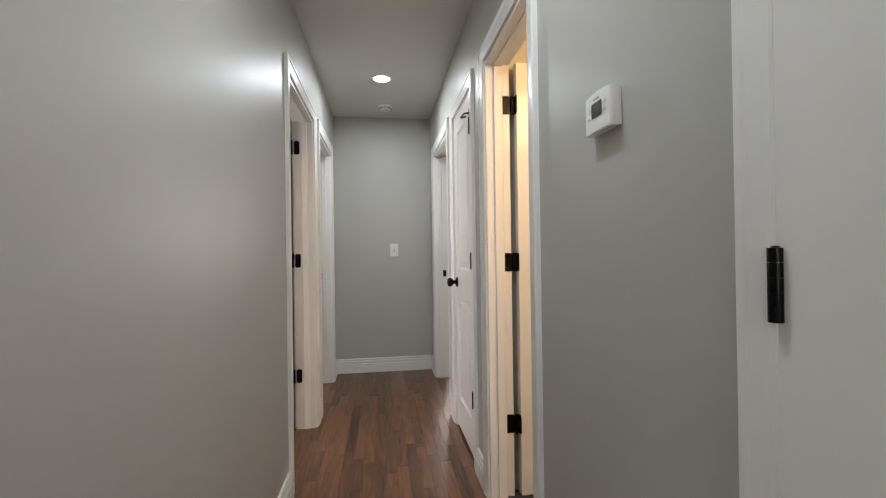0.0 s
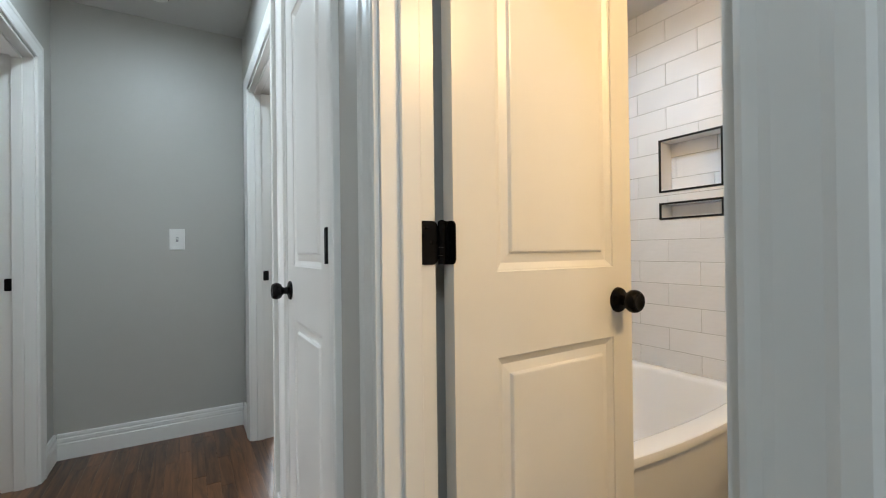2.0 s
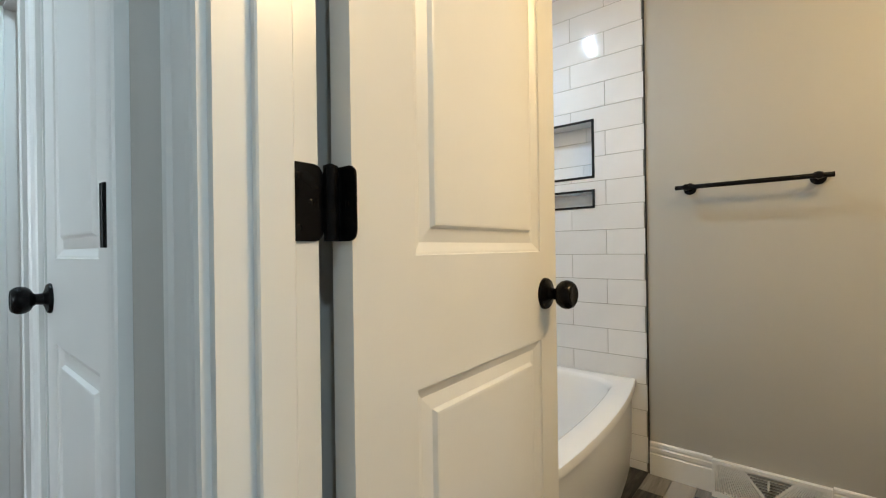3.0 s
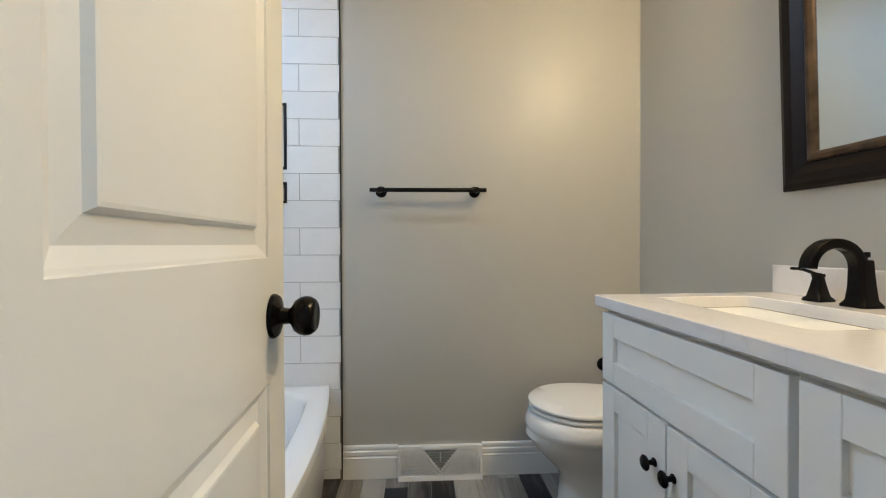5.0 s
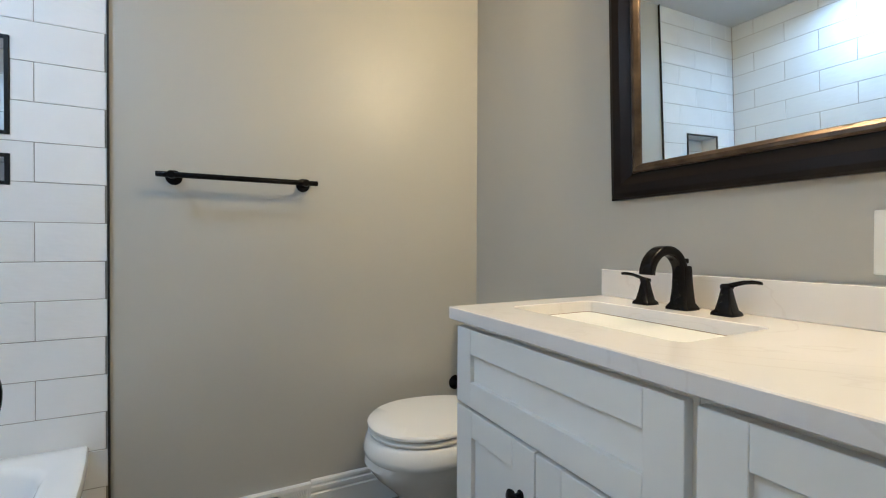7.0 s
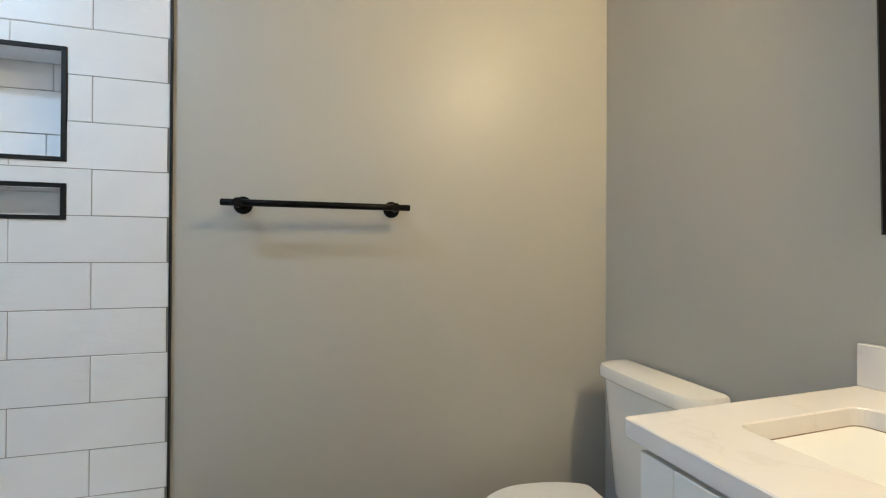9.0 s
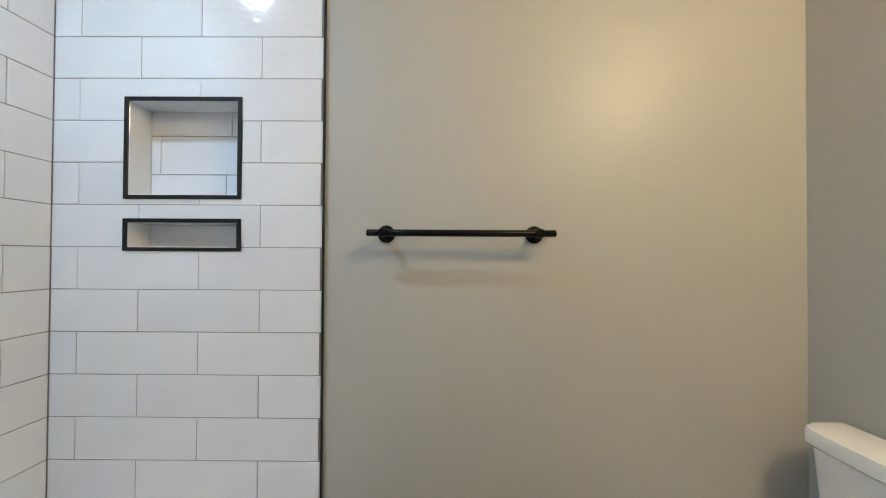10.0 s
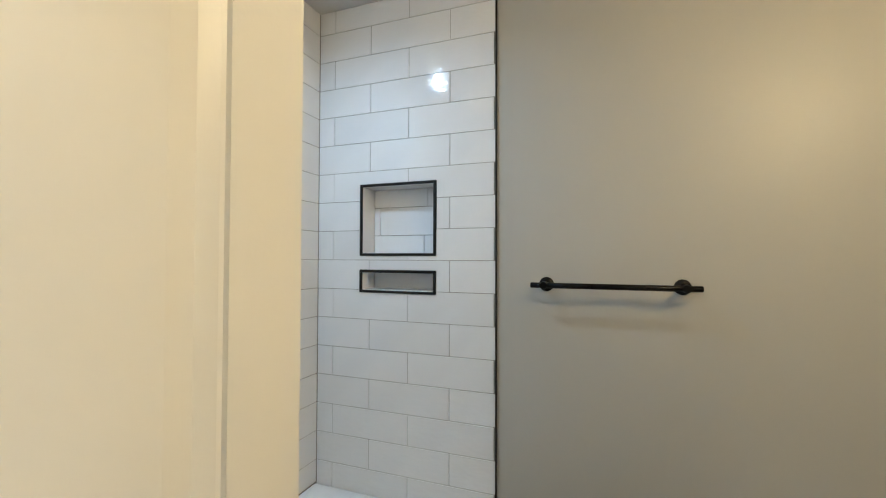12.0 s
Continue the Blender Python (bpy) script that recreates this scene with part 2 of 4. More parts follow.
def prism(bm, outline, place):
    """Extrudes a closed outline of (a, b) between the two ends that place(a, b, k) gives, k = 0 and 1."""
    ends = [[bm.verts.new(place(a, b, k)) for a, b in outline] for k in (0, 1)]
    for i in range(len(outline)):
        j = (i + 1) % len(outline)
        bm.faces.new([ends[0][i], ends[0][j], ends[1][j], ends[1][i]])
    bm.faces.new(ends[0])
    bm.faces.new(ends[1])


def mesh_of(name, bm, mat, smooth=False):
    bmesh.ops.recalc_face_normals(bm, faces=bm.faces[:])
    data = bpy.data.meshes.new(name)
    if smooth:
        for f in bm.faces:
            f.smooth = True
    bm.to_mesh(data)
    bm.free()
    data.materials.append(mat)
    if smooth:
        data.set_sharp_from_angle(angle=radians(40))
    return data


def part(name, bm, mat, parent=None, label="", smooth=False):
    ob = new(name, mesh_of(name, bm, mat, smooth))
    if parent:
        ob.parent = parent
        ob.matrix_parent_inverse = parent.matrix_world.inverted()
    return tagged(ob, label)


def thing(name, place, label, category, group="", kind=""):
    ob = new(name)
    ob.matrix_world = pose(*place)
    ob.empty_display_size = 0.05
    return tagged(ob, label, category, group, kind)


def structure(name, bm, mat, label, category, smooth=False):
    return tagged(part(name, bm, mat, None, "", smooth), label, category, "", "structure")


def wall_with_holes(name, axis, c0, c1, u0, u1, z0, z1, holes, mat, label):
    """A wall between two planes of axis, from u0 to u1, with rectangular holes (u0, u1, z0, z1) right through it."""
    us = sorted({u0, u1, *[h[0] for h in holes], *[h[1] for h in holes]})
    zs = sorted({z0, z1, *[h[2] for h in holes], *[h[3] for h in holes]})
    us, zs = [u for u in us if u0 <= u <= u1], [z for z in zs if z0 <= z <= z1]
    solid = {}
    for i in range(len(us) - 1):
        for k in range(len(zs) - 1):
            cu, cz = (us[i] + us[i + 1]) / 2, (zs[k] + zs[k + 1]) / 2
            solid[i, k] = not any(h[0] < cu < h[1] and h[2] < cz < h[3] for h in holes)
    bm = bmesh.new()
    made = {}

    def vert(c, u, z):
        key = (c, u, z)
        if key not in made:
            made[key] = bm.verts.new((c, u, z) if axis == "x" else (u, c, z))
        return made[key]

    def face(*keys):
        bm.faces.new([vert(*k) for k in keys])
    for (i, k), full in solid.items():
        if not full:
            continue
        a, b, p, q = us[i], us[i + 1], zs[k], zs[k + 1]
        for c in (c0, c1):
            face((c, a, p), (c, b, p), (c, b, q), (c, a, q))
        if not solid.get((i - 1, k)):
            face((c0, a, p), (c1, a, p), (c1, a, q), (c0, a, q))
        if not solid.get((i + 1, k)):
            face((c0, b, p), (c1, b, p), (c1, b, q), (c0, b, q))
        if not solid.get((i, k - 1)):
            face((c0, a, p), (c1, a, p), (c1, b, p), (c0, b, p))
        if not solid.get((i, k + 1)):
            face((c0, a, q), (c1, a, q), (c1, b, q), (c0, b, q))
    return structure(name, bm, mat, label, "wall")


# ---- the shell ----
XL, XR, XB = 0.19, 1.112, 1.225          # hall's west and east faces, bathroom's west face
END, SOUTH, NORTH, FAR = 4.553, 1.047, 3.186, 3.028
SKEW = Matrix.Translation((2.3, SOUTH, 0)) @ pose(0, 0, 0, 0, 0, 1.7) @ Matrix.Translation((-2.3, -SOUTH, 0))  # vanity wall turned off square to fit its lines in the camera's view
HEAD = 2.015
H, HB, FB = 2.44, 2.40, 0.018            # ceilings of hall and bathroom, bathroom floor
BATH, CLOSET, END_ROOM, NEAR = (1.704, 2.297), (2.612, 3.180), (3.43, 4.25), (0.06, 0.829)
WEST_1, WEST_2 = (2.533, 3.292), (3.553, 4.275)
NICHES = [(2.652, 2.970, 1.382, 1.656), (2.652, 2.970, 1.236, 1.314)]

wall_with_holes("wall_hall_west", "x", XL - 0.122, XL, -1.6, END, 0, H, [(*WEST_1, -1, HEAD), (*WEST_2, -1, HEAD)], WALL,
                "grey satin painted hall wall with two doorways")
wall_with_holes("wall_hall_east", "x", XR, XB, -1.6, END, 0, H,
                [(*NEAR, -1, HEAD), (*BATH, -1, HEAD), (*CLOSET, -1, HEAD), (*END_ROOM, -1, HEAD)], WALL,
                "grey satin painted hall wall with four doorways")
wall_with_holes("wall_hall_end", "y", END, END + 0.12, XL - 0.122, XB, 0, H, [], WALL, "plain grey painted wall closing the hall")
# The window hole here is added for the fill lamp and stays unseen.
wall_with_holes("wall_hall_back", "y", -1.72, -1.6, XL - 0.122, XB, 0, H, [(0.36, 0.94, 0.9, 2.0)], WALL, "unseen grey painted wall with an added window behind the hall")
wall_with_holes("wall_bath_far", "x", FAR, FAR + 0.14, 0.925, 3.31, 0, H, list(NICHES), WALL_BATH,
                "warm grey painted bathroom wall, part tiled")
wall_with_holes("wall_bath_south", "y", SOUTH - 0.12, SOUTH, XB - 0.05, FAR + 0.05, 0, H - 0.01, [], WALL_BATH, "grey painted wall behind the vanity").matrix_world = SKEW
wall_with_holes("wall_bath_north", "y", NORTH, NORTH + 0.12, XB, FAR, 0, H, [], WALL, "bathroom wall tiled above the bathtub")
wall_with_holes("wall_tub_west", "x", 1.40, 1.49, 2.415, NORTH, 0, HB, [], WALL, "grey painted wall at the tub's head")
# Unseen wall, set close behind the open leaf to keep its hinge gap dark.
wall_with_holes("wall_closet_south", "y", 2.337, 2.50, XB, 1.40, 0, HB, [], WALL, "grey wall placed close behind the open door to darken its hinge gap")

for nm, x0, x1, y0, y1, z0, lb in (("ceiling_hall", XL - 0.122, XB, -1.72, END + 0.12, H, "flat white hall ceiling"),
                                   ("ceiling_bath", XB, FAR, SOUTH, NORTH, HB, "flat white bathroom ceiling")):
    bm = bmesh.new()
    box(bm, x0, x1, y0, y1, z0, z0 + 0.12)
    structure(nm, bm, CEILING, lb, "ceiling")

# side rooms, closed and plain
wall_with_holes("wall_west_rooms_far", "x", -2.72, -2.6, -1.0, 6.3, 0, H, [(2.05, 3.15, 0.9, 2.0), (4.35, 5.45, 0.9, 2.0)], WALL,
                "grey painted outer wall with two added, unseen windows")
wall_with_holes("wall_west_rooms_divider", "y", 3.38, 3.46, -2.6, XL - 0.122, 0, H, [], WALL, "plain grey wall between two rooms")
wall_with_holes("wall_west_room_south", "y", -1.0, -0.88, -2.6, XL - 0.122, 0, H, [], WALL, "plain grey painted room wall")
wall_with_holes("wall_north_west_room_north", "y", 6.3, 6.42, -2.6, XB, 0, H, [], WALL, "plain grey painted room wall")
wall_with_holes("wall_end_room_north", "y", 6.3, 6.42, XB, 4.2, 0, H, [(1.2 + 0.05, 2.3, 0.85, 2.0)], WALL, "grey painted wall with a bright window")
wall_with_holes("wall_end_room_east", "x", 4.2, 4.32, 3.31, 6.42, 0, H, [], WALL, "plain grey painted room wall")
wall_with_holes("wall_end_room_south", "y", 3.31, 3.40, XB, 4.2, 0, H, [], WALL, "plain grey painted room wall")
wall_with_holes("wall_end_room_west", "x", XB - 0.1, XB, END + 0.12, 6.3, 0, H, [], WALL, "plain grey painted room wall")
for nm, x0, x1, y0, y1 in (("ceiling_west_rooms", -2.6, XL - 0.122, -0.88, 6.3), ("ceiling_end_room", XB, 4.2, 3.40, 6.3)):
    bm = bmesh.new()
    box(bm, x0, x1, y0, y1, H, H + 0.12)
    structure(nm, bm, CEILING, "flat white room ceiling", "ceiling")
for nm, x0, x1, y0, y1 in (("floor_west_rooms", -2.6, XL - 0.122, -0.88, 6.3), ("floor_end_room", XB - 0.0605, 4.2, 3.315, 6.3)):
    bm = bmesh.new()
    box(bm, x0, x1, y0, y1, -0.1, 0.0)
    structure(nm, bm, OAK, "red-brown oak floor of a side room", "floor")


# ---- doors ----
CASING = [(0.006, 0.0), (0.006, 0.010), (0.012, 0.0125), (0.022, 0.012), (0.030, 0.0135), (0.058, 0.0155), (0.066, 0.019),
          (0.080, 0.019), (0.084, 0.016), (0.084, 0.0)]


def casing(x_face, sign, y0, y1, parent, z0=0.0, wide=0.072, depth=1.0):
    """Moulded casing round an opening on a wall face; sign: which way the face looks along x."""
    bm = bmesh.new()
    rows = []
    for w, h in CASING:
        w *= wide / 0.084
        x = x_face + sign * h * depth
        rows.append([bm.verts.new(p) for p in ((x, y0 - w, z0), (x, y0 - w, HEAD + w), (x, y1 + w, HEAD + w), (x, y1 + w, z0))])
    for a, b in zip(rows, rows[1:]):
        for i in range(3):
            bm.faces.new([a[i], a[i + 1], b[i + 1], b[i]])
    return part("casing", bm, TRIM, parent)


def jamb(x0, x1, y0, y1, parent, stop_x, z0=0.0):
    bm = bmesh.new()
    t = 0.012
    box(bm, x0 - 0.001, x1 + 0.001, y0 - 0.006, y0 + t - 0.006, z0, HEAD - 0.006)
    box(bm, x0 - 0.001, x1 + 0.001, y1 - t + 0.006, y1 + 0.006, z0, HEAD - 0.006)
    box(bm, x0 - 0.001, x1 + 0.001, y0 + t - 0.006, y1 - t + 0.006, HEAD - t, HEAD - 0.002)
    a, b = stop_x
    box(bm, a, b, y0 + t - 0.006, y0 + t + 0.005, z0, HEAD - t - 0.012, 0.002, 1)
    box(bm, a, b, y1 - t - 0.005, y1 - t + 0.006, z0, HEAD - t - 0.012, 0.002, 1)
    box(bm, a, b, y0 + t - 0.006, y1 - t + 0.006, HEAD - t - 0.011, HEAD - t, 0.002, 1)
    return part("jamb", bm, TRIM, parent)


PANEL_STEPS = [(0.0, 0.0), (0.0015, 0.0032), (0.005, 0.0040), (0.018, 0.0105), (0.038, 0.0070), (0.0425, 0.0010), (0.046, 0.0003)]


def door_leaf(name, width, z0, z1, parent, m, rails, stile=0.115, thick=0.035, far_stile=None):
    """A moulded two-panel leaf. Local: x along the leaf from its hinge edge, y from its front face to its back, z up."""
    bm = bmesh.new()
    for y, s in ((0.0, 1), (thick, -1)):
        xs = [0, stile, width - (far_stile or stile), width]
        zs = [z0] + [v for r in rails for v in r] + [z1]
        grid = {(i, k): bm.verts.new((x, y, z)) for i, x in enumerate(xs) for k, z in enumerate(zs)}
        for i in range(3):
            for k in range(len(zs) - 1):
                if i == 1 and k % 2 == 1:
                    ring = [grid[1, k], grid[2, k], grid[2, k + 1], grid[1, k + 1]]
                    for inset, depth in PANEL_STEPS[1:]:
                        nxt = [bm.verts.new((x, y + s * depth, z)) for x, z in (
                            (xs[1] + inset, zs[k] + inset), (xs[2] - inset, zs[k] + inset),
                            (xs[2] - inset, zs[k + 1] - inset), (xs[1] + inset, zs[k + 1] - inset))]
                        for a in range(4):
                            bm.faces.new([ring[a], ring[(a + 1) % 4], nxt[(a + 1) % 4], nxt[a]])
                        ring = nxt
                    bm.faces.new(ring)
                else:
                    bm.faces.new([grid[i, k], grid[i + 1, k], grid[i + 1, k + 1], grid[i, k + 1]])
    for pts in (((0, 0, z0), (0, thick, z0), (0, thick, z1), (0, 0, z1)), ((width, 0, z0), (width, thick, z0), (width, thick, z1), (width, 0, z1)),
                ((0, 0, z1), (width, 0, z1), (width, thick, z1), (0, thick, z1)), ((0, 0, z0), (width, 0, z0), (width, thick, z0), (0, thick, z0))):
        bm.faces.new([bm.verts.new(p) for p in pts])
    bmesh.ops.remove_doubles(bm, verts=bm.verts[:], dist=1e-5)
    ob = part(name, bm, DOOR, parent)
    ob.matrix_parent_inverse = Matrix()
    ob.matrix_local = parent.matrix_world.inverted() @ m
    bpy.context.view_layer.update()
    return ob


KNOB = [(0.0, 0.0), (0.0325, 0.0), (0.0325, 0.003), (0.030, 0.007), (0.020, 0.010), (0.0125, 0.013), (0.0115, 0.024), (0.014, 0.028),
        (0.023, 0.033), (0.0275, 0.040), (0.0290, 0.047), (0.0280, 0.054), (0.0240, 0.0605), (0.0205, 0.0630), (0.0185, 0.0632), (0.0165, 0.0618), (0.0, 0.0622)]


def knob(parent, place, way, name="door_knob"):
    bm = bmesh.new()
    lathe(bm, KNOB, look((0, 0, 0), (-Vector(way))), 36)
    ob = part(name, bm, BLACK, parent, "round oil-rubbed black knob on a disc rose", True)
    ob.matrix_parent_inverse = Matrix()
    ob.matrix_local = parent.matrix_world.inverted() @ Matrix.Translation(place)
    return ob


def plate(bm, m, w, h, t=0.0022, r=0.012):
    """A thin plate with rounded corners in the local x-z plane, its face towards -y."""
    pts = []
    for cx, cz, a0 in ((w / 2 - r, h / 2 - r, 0), (-w / 2 + r, h / 2 - r, 90), (-w / 2 + r, -h / 2 + r, 180), (w / 2 - r, -h / 2 + r, 270)):
        for k in range(5):
            a = radians(a0 + 22.5 * k)
            pts.append((cx + r * math.cos(a), cz + r * math.sin(a)))
    prism(bm, pts, lambda a, b, k: m @ Vector((a, -t * k, b)))


def hinge(parent, z, barrel, jamb_m, door_m, w=0.036, h=0.089, r=0.0058):
    """Two leaves with rounded corners and a knuckled barrel; the matrices lay each leaf's middle and face."""
    bm = bmesh.new()
    x, y = barrel
    for k in range(5):
        a, b = z - h / 2 + k * h / 5 + 0.0002, z - h / 2 + (k + 1) * h / 5 - 0.0002
        lathe(bm, [(0, a), (r, a), (r, b), (0, b)], Matrix.Translation((x, y, 0)), 16)
    lathe(bm, [(0, z + h / 2), (0.004, z + h / 2), (0.0050, z + h / 2 + 0.001), (0.0040, z + h / 2 + 0.002), (0, z + h / 2 + 0.0025)],
          Matrix.Translation((x, y, 0)), 16)
    ob = part("hinge", bm, BLACK, parent, "oil-rubbed black butt hinge", True)
    for m in (jamb_m, door_m):
        if m is None:
            continue
        bm = bmesh.new()
        plate(bm, Matrix.Translation((0, 0, z)) @ m, w, h)
        for sx, sz in ((-0.008, 0.028), (0.008, 0.0), (-0.008, -0.028)):
            lathe(bm, [(0.0, 0.0030), (0.0032, 0.0028), (0.0042, 0.0022)], Matrix.Translation((0, 0, z)) @ m @ Matrix.Translation((sx, 0, sz)) @ pose(0, 0, 0, 90), 12)
        part("hinge_leaf", bm, BLACK, ob)
    return ob


RAILS = [(0.207, 0.853), (1.031, 1.888)]
HINGES = [0.350, 1.092, 1.815]


def strike(parent, x, y, z, facing):
    bm = bmesh.new()
    plate(bm, Matrix.Translation((x, y, z)) @ pose(0, 0, 0, 0, 0, 0 if facing < 0 else 180), 0.030, 0.057, 0.002, 0.004)
    box(bm, x - 0.006, x + 0.006, min(y, y + facing * 0.0028), max(y, y + facing * 0.0028), z - 0.014, z + 0.014, 0.0005, 1)
    part("strike_plate", bm, BLACK, parent)


# bathroom door, standing open into the room
d = thing("door_1", (XR, sum(BATH) / 2, 0), "white moulded two-panel bathroom door standing open", "door", kind="structure")
casing(XR, -1, *BATH, d)
# Unseen bathroom-side casing, added and set back so the hinge gap looks dark.
casing(XB, 1, BATH[0] - 0.030, BATH[1] + 0.030, d, FB, 0.060, 0.6)
jamb(XR, 1.221, *BATH, d, (1.147, 1.188))
swing = pose(1.249, 2.266, 0, 0, 0, 2.3)
leaf = door_leaf("door_leaf", 0.568, 0.03, HEAD - 0.010, d, swing, RAILS, 0.108, 0.035, 0.077)
bpy.context.view_layer.update()
knob(leaf, swing @ Vector((0.510, 0, 0.945)), (0, -1, 0))
knob(leaf, swing @ Vector((0.510, 0.035, 0.945)), (0, 1, 0))
bm = bmesh.new()
plate(bm, swing @ Matrix.Translation((0.568, 0.0175, 0.945)) @ pose(0, 0, 0, 0, 0, 90), 0.026, 0.057, 0.002, 0.004)
part("latch_plate", bm, BLACK, leaf)
for z in HINGES:
    hinge(d, z, (1.2345, 2.285), Matrix.Translation((1.204, BATH[1] - 0.0065, 0)), Matrix.Translation((1.2485, 2.279, 0)) @ pose(0, 0, 0, 0, 0, -90), 0.046, 0.085, 0.0085)
strike(d, 1.195, BATH[0] + 0.007, 0.945, 1)

# linen closet door, closed
d = thing("door_2", (XR, sum(CLOSET) / 2, 0), "narrow white moulded closet door, closed", "door", kind="structure")
casing(XR, -1, *CLOSET, d)
jamb(XR, XB, *CLOSET, d, (1.142, 1.165))
swing = Matrix.Translation((XR + 0.002, CLOSET[0] + 0.0072, 0)) @ pose(0, 0, 0, 0, 0, 90) @ Matrix.Diagonal((1, -1, 1, 1))
leaf = door_leaf("door_leaf", CLOSET[1] - CLOSET[0] - 0.017, 0.02, HEAD - 0.012, d, swing, RAILS, 0.10)
knob(leaf, (XR + 0.002, CLOSET[1] - 0.056, 0.945), (-1, 0, 0))
for z in HINGES:
    hinge(d, z, (XR - 0.009, CLOSET[0] + 0.008), None, Matrix.Translation((XR - 0.0095, CLOSET[0] + 0.008, 0)) @ pose(0, 0, 0, 0, 0, -90), 0.018, 0.089, 0.0075)
bm = bmesh.new()
box(bm, XR - 0.012, XR - 0.004, CLOSET[0] + 0.004, CLOSET[0] + 0.014, 1.795, 1.905, 0.002, 1)
tube(bm, [(XR - 0.010, CLOSET[0] + 0.012, 1.885), (XR - 0.030, CLOSET[0] + 0.045, 1.890), (XR - 0.034, CLOSET[0] + 0.085, 1.888)], [0.005, 0.0045, 0.004], 10)
lathe(bm, [(0, 0), (0.010, 0), (0.011, 0.006), (0.006, 0.010), (0, 0.010)], Matrix.Translation((XR - 0.034, CLOSET[0] + 0.085, 1.878)), 16)
lathe(bm, [(0, 0), (0.008, 0), (0.009, 0.005), (0.005, 0.009), (0, 0.009)], Matrix.Translation((XR - 0.026, CLOSET[0] + 0.050, 1.870)), 16)
part("hinge_pin_door_stop", bm, BLACK, d, "black hinge-pin door stop with a bumper", True)

# closed door beside the thermostat
d = thing("door_3", (XR, sum(NEAR) / 2, 0), "white flush-hung hall door, closed", "door", kind="structure")
casing(XR, -1, *NEAR, d, 0.0, 0.062, 0.55)
jamb(XR, XB, *NEAR, d, (1.142, 1.165))
swing = Matrix.Translation((XR - 0.0048, NEAR[1] + 0.0046, 0)) @ pose(0, 0, 0, 0, 0, -90)
leaf = door_leaf("door_leaf", NEAR[1] - NEAR[0] + 0.001, 0.02, HEAD - 0.012, d, swing, RAILS, 0.12)
knob(leaf, (XR + 0.002, NEAR[0] + 0.075, 0.945), (-1, 0, 0))
for z in (0.352, 1.101, 1.824):
    hinge(d, z, (XR - 0.0085, NEAR[1] + 0.003), None, None, h=0.091, r=0.0085)

# open doorway to the end room
d = thing("door_4", (XR, sum(END_ROOM) / 2, 0), "white-cased open doorway to a bright room", "door", kind="structure")
casing(XR, -1, *END_ROOM, d)
casing(XB, 1, *END_ROOM, d)
jamb(XR, XB, *END_ROOM, d, (1.140, 1.175))
strike(d, 1.195, END_ROOM[1] - 0.007, 0.945, -1)

# west door, standing open into its room
d = thing("door_5", (XL, sum(WEST_1) / 2, 0), "white moulded bedroom door standing wide open", "door", kind="structure")
casing(XL, 1, *WEST_1, d)
casing(XL - 0.122, -1, *WEST_1, d)
jamb(XL - 0.122, XL, *WEST_1, d, (XL - 0.071, XL - 0.035))
swing = pose(XL - 0.143, WEST_1[1] - 0.031, 0, 0, 0, 180 - 1.5) @ Matrix.Diagonal((1, -1, 1, 1))
leaf = door_leaf("door_leaf", 0.735, 0.02, HEAD - 0.012, d, swing, RAILS)
bpy.context.view_layer.update()
knob(leaf, swing @ Vector((0.675, 0, 0.945)), (0, -1, 0))
for z in (0.345, 1.097, 1.836):
    hinge(d, z, (XL - 0.130, WEST_1[1] - 0.015), Matrix.Translation((XL - 0.101, WEST_1[1] - 0.0065, 0)), Matrix.Translation((XL - 0.1425, WEST_1[1] - 0.016, 0)) @ pose(0, 0, 0, 0, 0, 90))

# west doorway at the end
d = thing("door_6", (XL, sum(WEST_2) / 2, 0), "white-cased open doorway to a side room", "door", kind="structure")
casing(XL, 1, *WEST_2, d)
casing(XL - 0.122, -1, *WEST_2, d)
jamb(XL - 0.122, XL, *WEST_2, d, (XL - 0.080, XL - 0.040))
strike(d, XL - 0.092, WEST_2[1] - 0.007, 0.945, -1)


# ---- baseboards ----
def baseboard(runs, height, label, z0=0.0):
    bm = bmesh.new()
    h = height
    outline = [(0, 0), (0.016, 0), (0.016, h - 0.053), (0.0120, h - 0.049), (0.0120, h - 0.045), (0.0150, h - 0.041), (0.0150, h - 0.026),
               (0.0100, h - 0.022), (0.0100, h - 0.018), (0.0125, h - 0.014), (0.0115, h - 0.004), (0.007, h), (0, h)]
    for (ax, ay), (bx, by), (nx, ny) in runs:
        prism(bm, outline, lambda o, z, k: (ax + (bx - ax) * k + nx * o, ay + (by - ay) * k + ny * o, z0 + z))
    return structure("baseboard", bm, TRIM, label, "baseboard")


C = 0.072
baseboard([((XL, -1.6), (XL, WEST_1[0] - C), (1, 0)), ((XL, WEST_1[1] + C), (XL, WEST_2[0] - C), (1, 0)), ((XL, WEST_2[1] + C), (XL, END), (1, 0)),
           ((XL + 0.016, END), (XR - 0.016, END), (0, -1)), ((XR, END_ROOM[1] + C), (XR, END), (-1, 0)),
           ((XR, CLOSET[1] + C), (XR, END_ROOM[0] - C), (-1, 0)), ((XR, BATH[1] + C), (XR, CLOSET[0] - C), (-1, 0)),
           ((XR, NEAR[1] + 0.062), (XR, BATH[0] - C), (-1, 0)), ((XR, -1.6), (XR, NEAR[0] - C), (-1, 0))], 0.135,
          "white moulded baseboard along the hall")
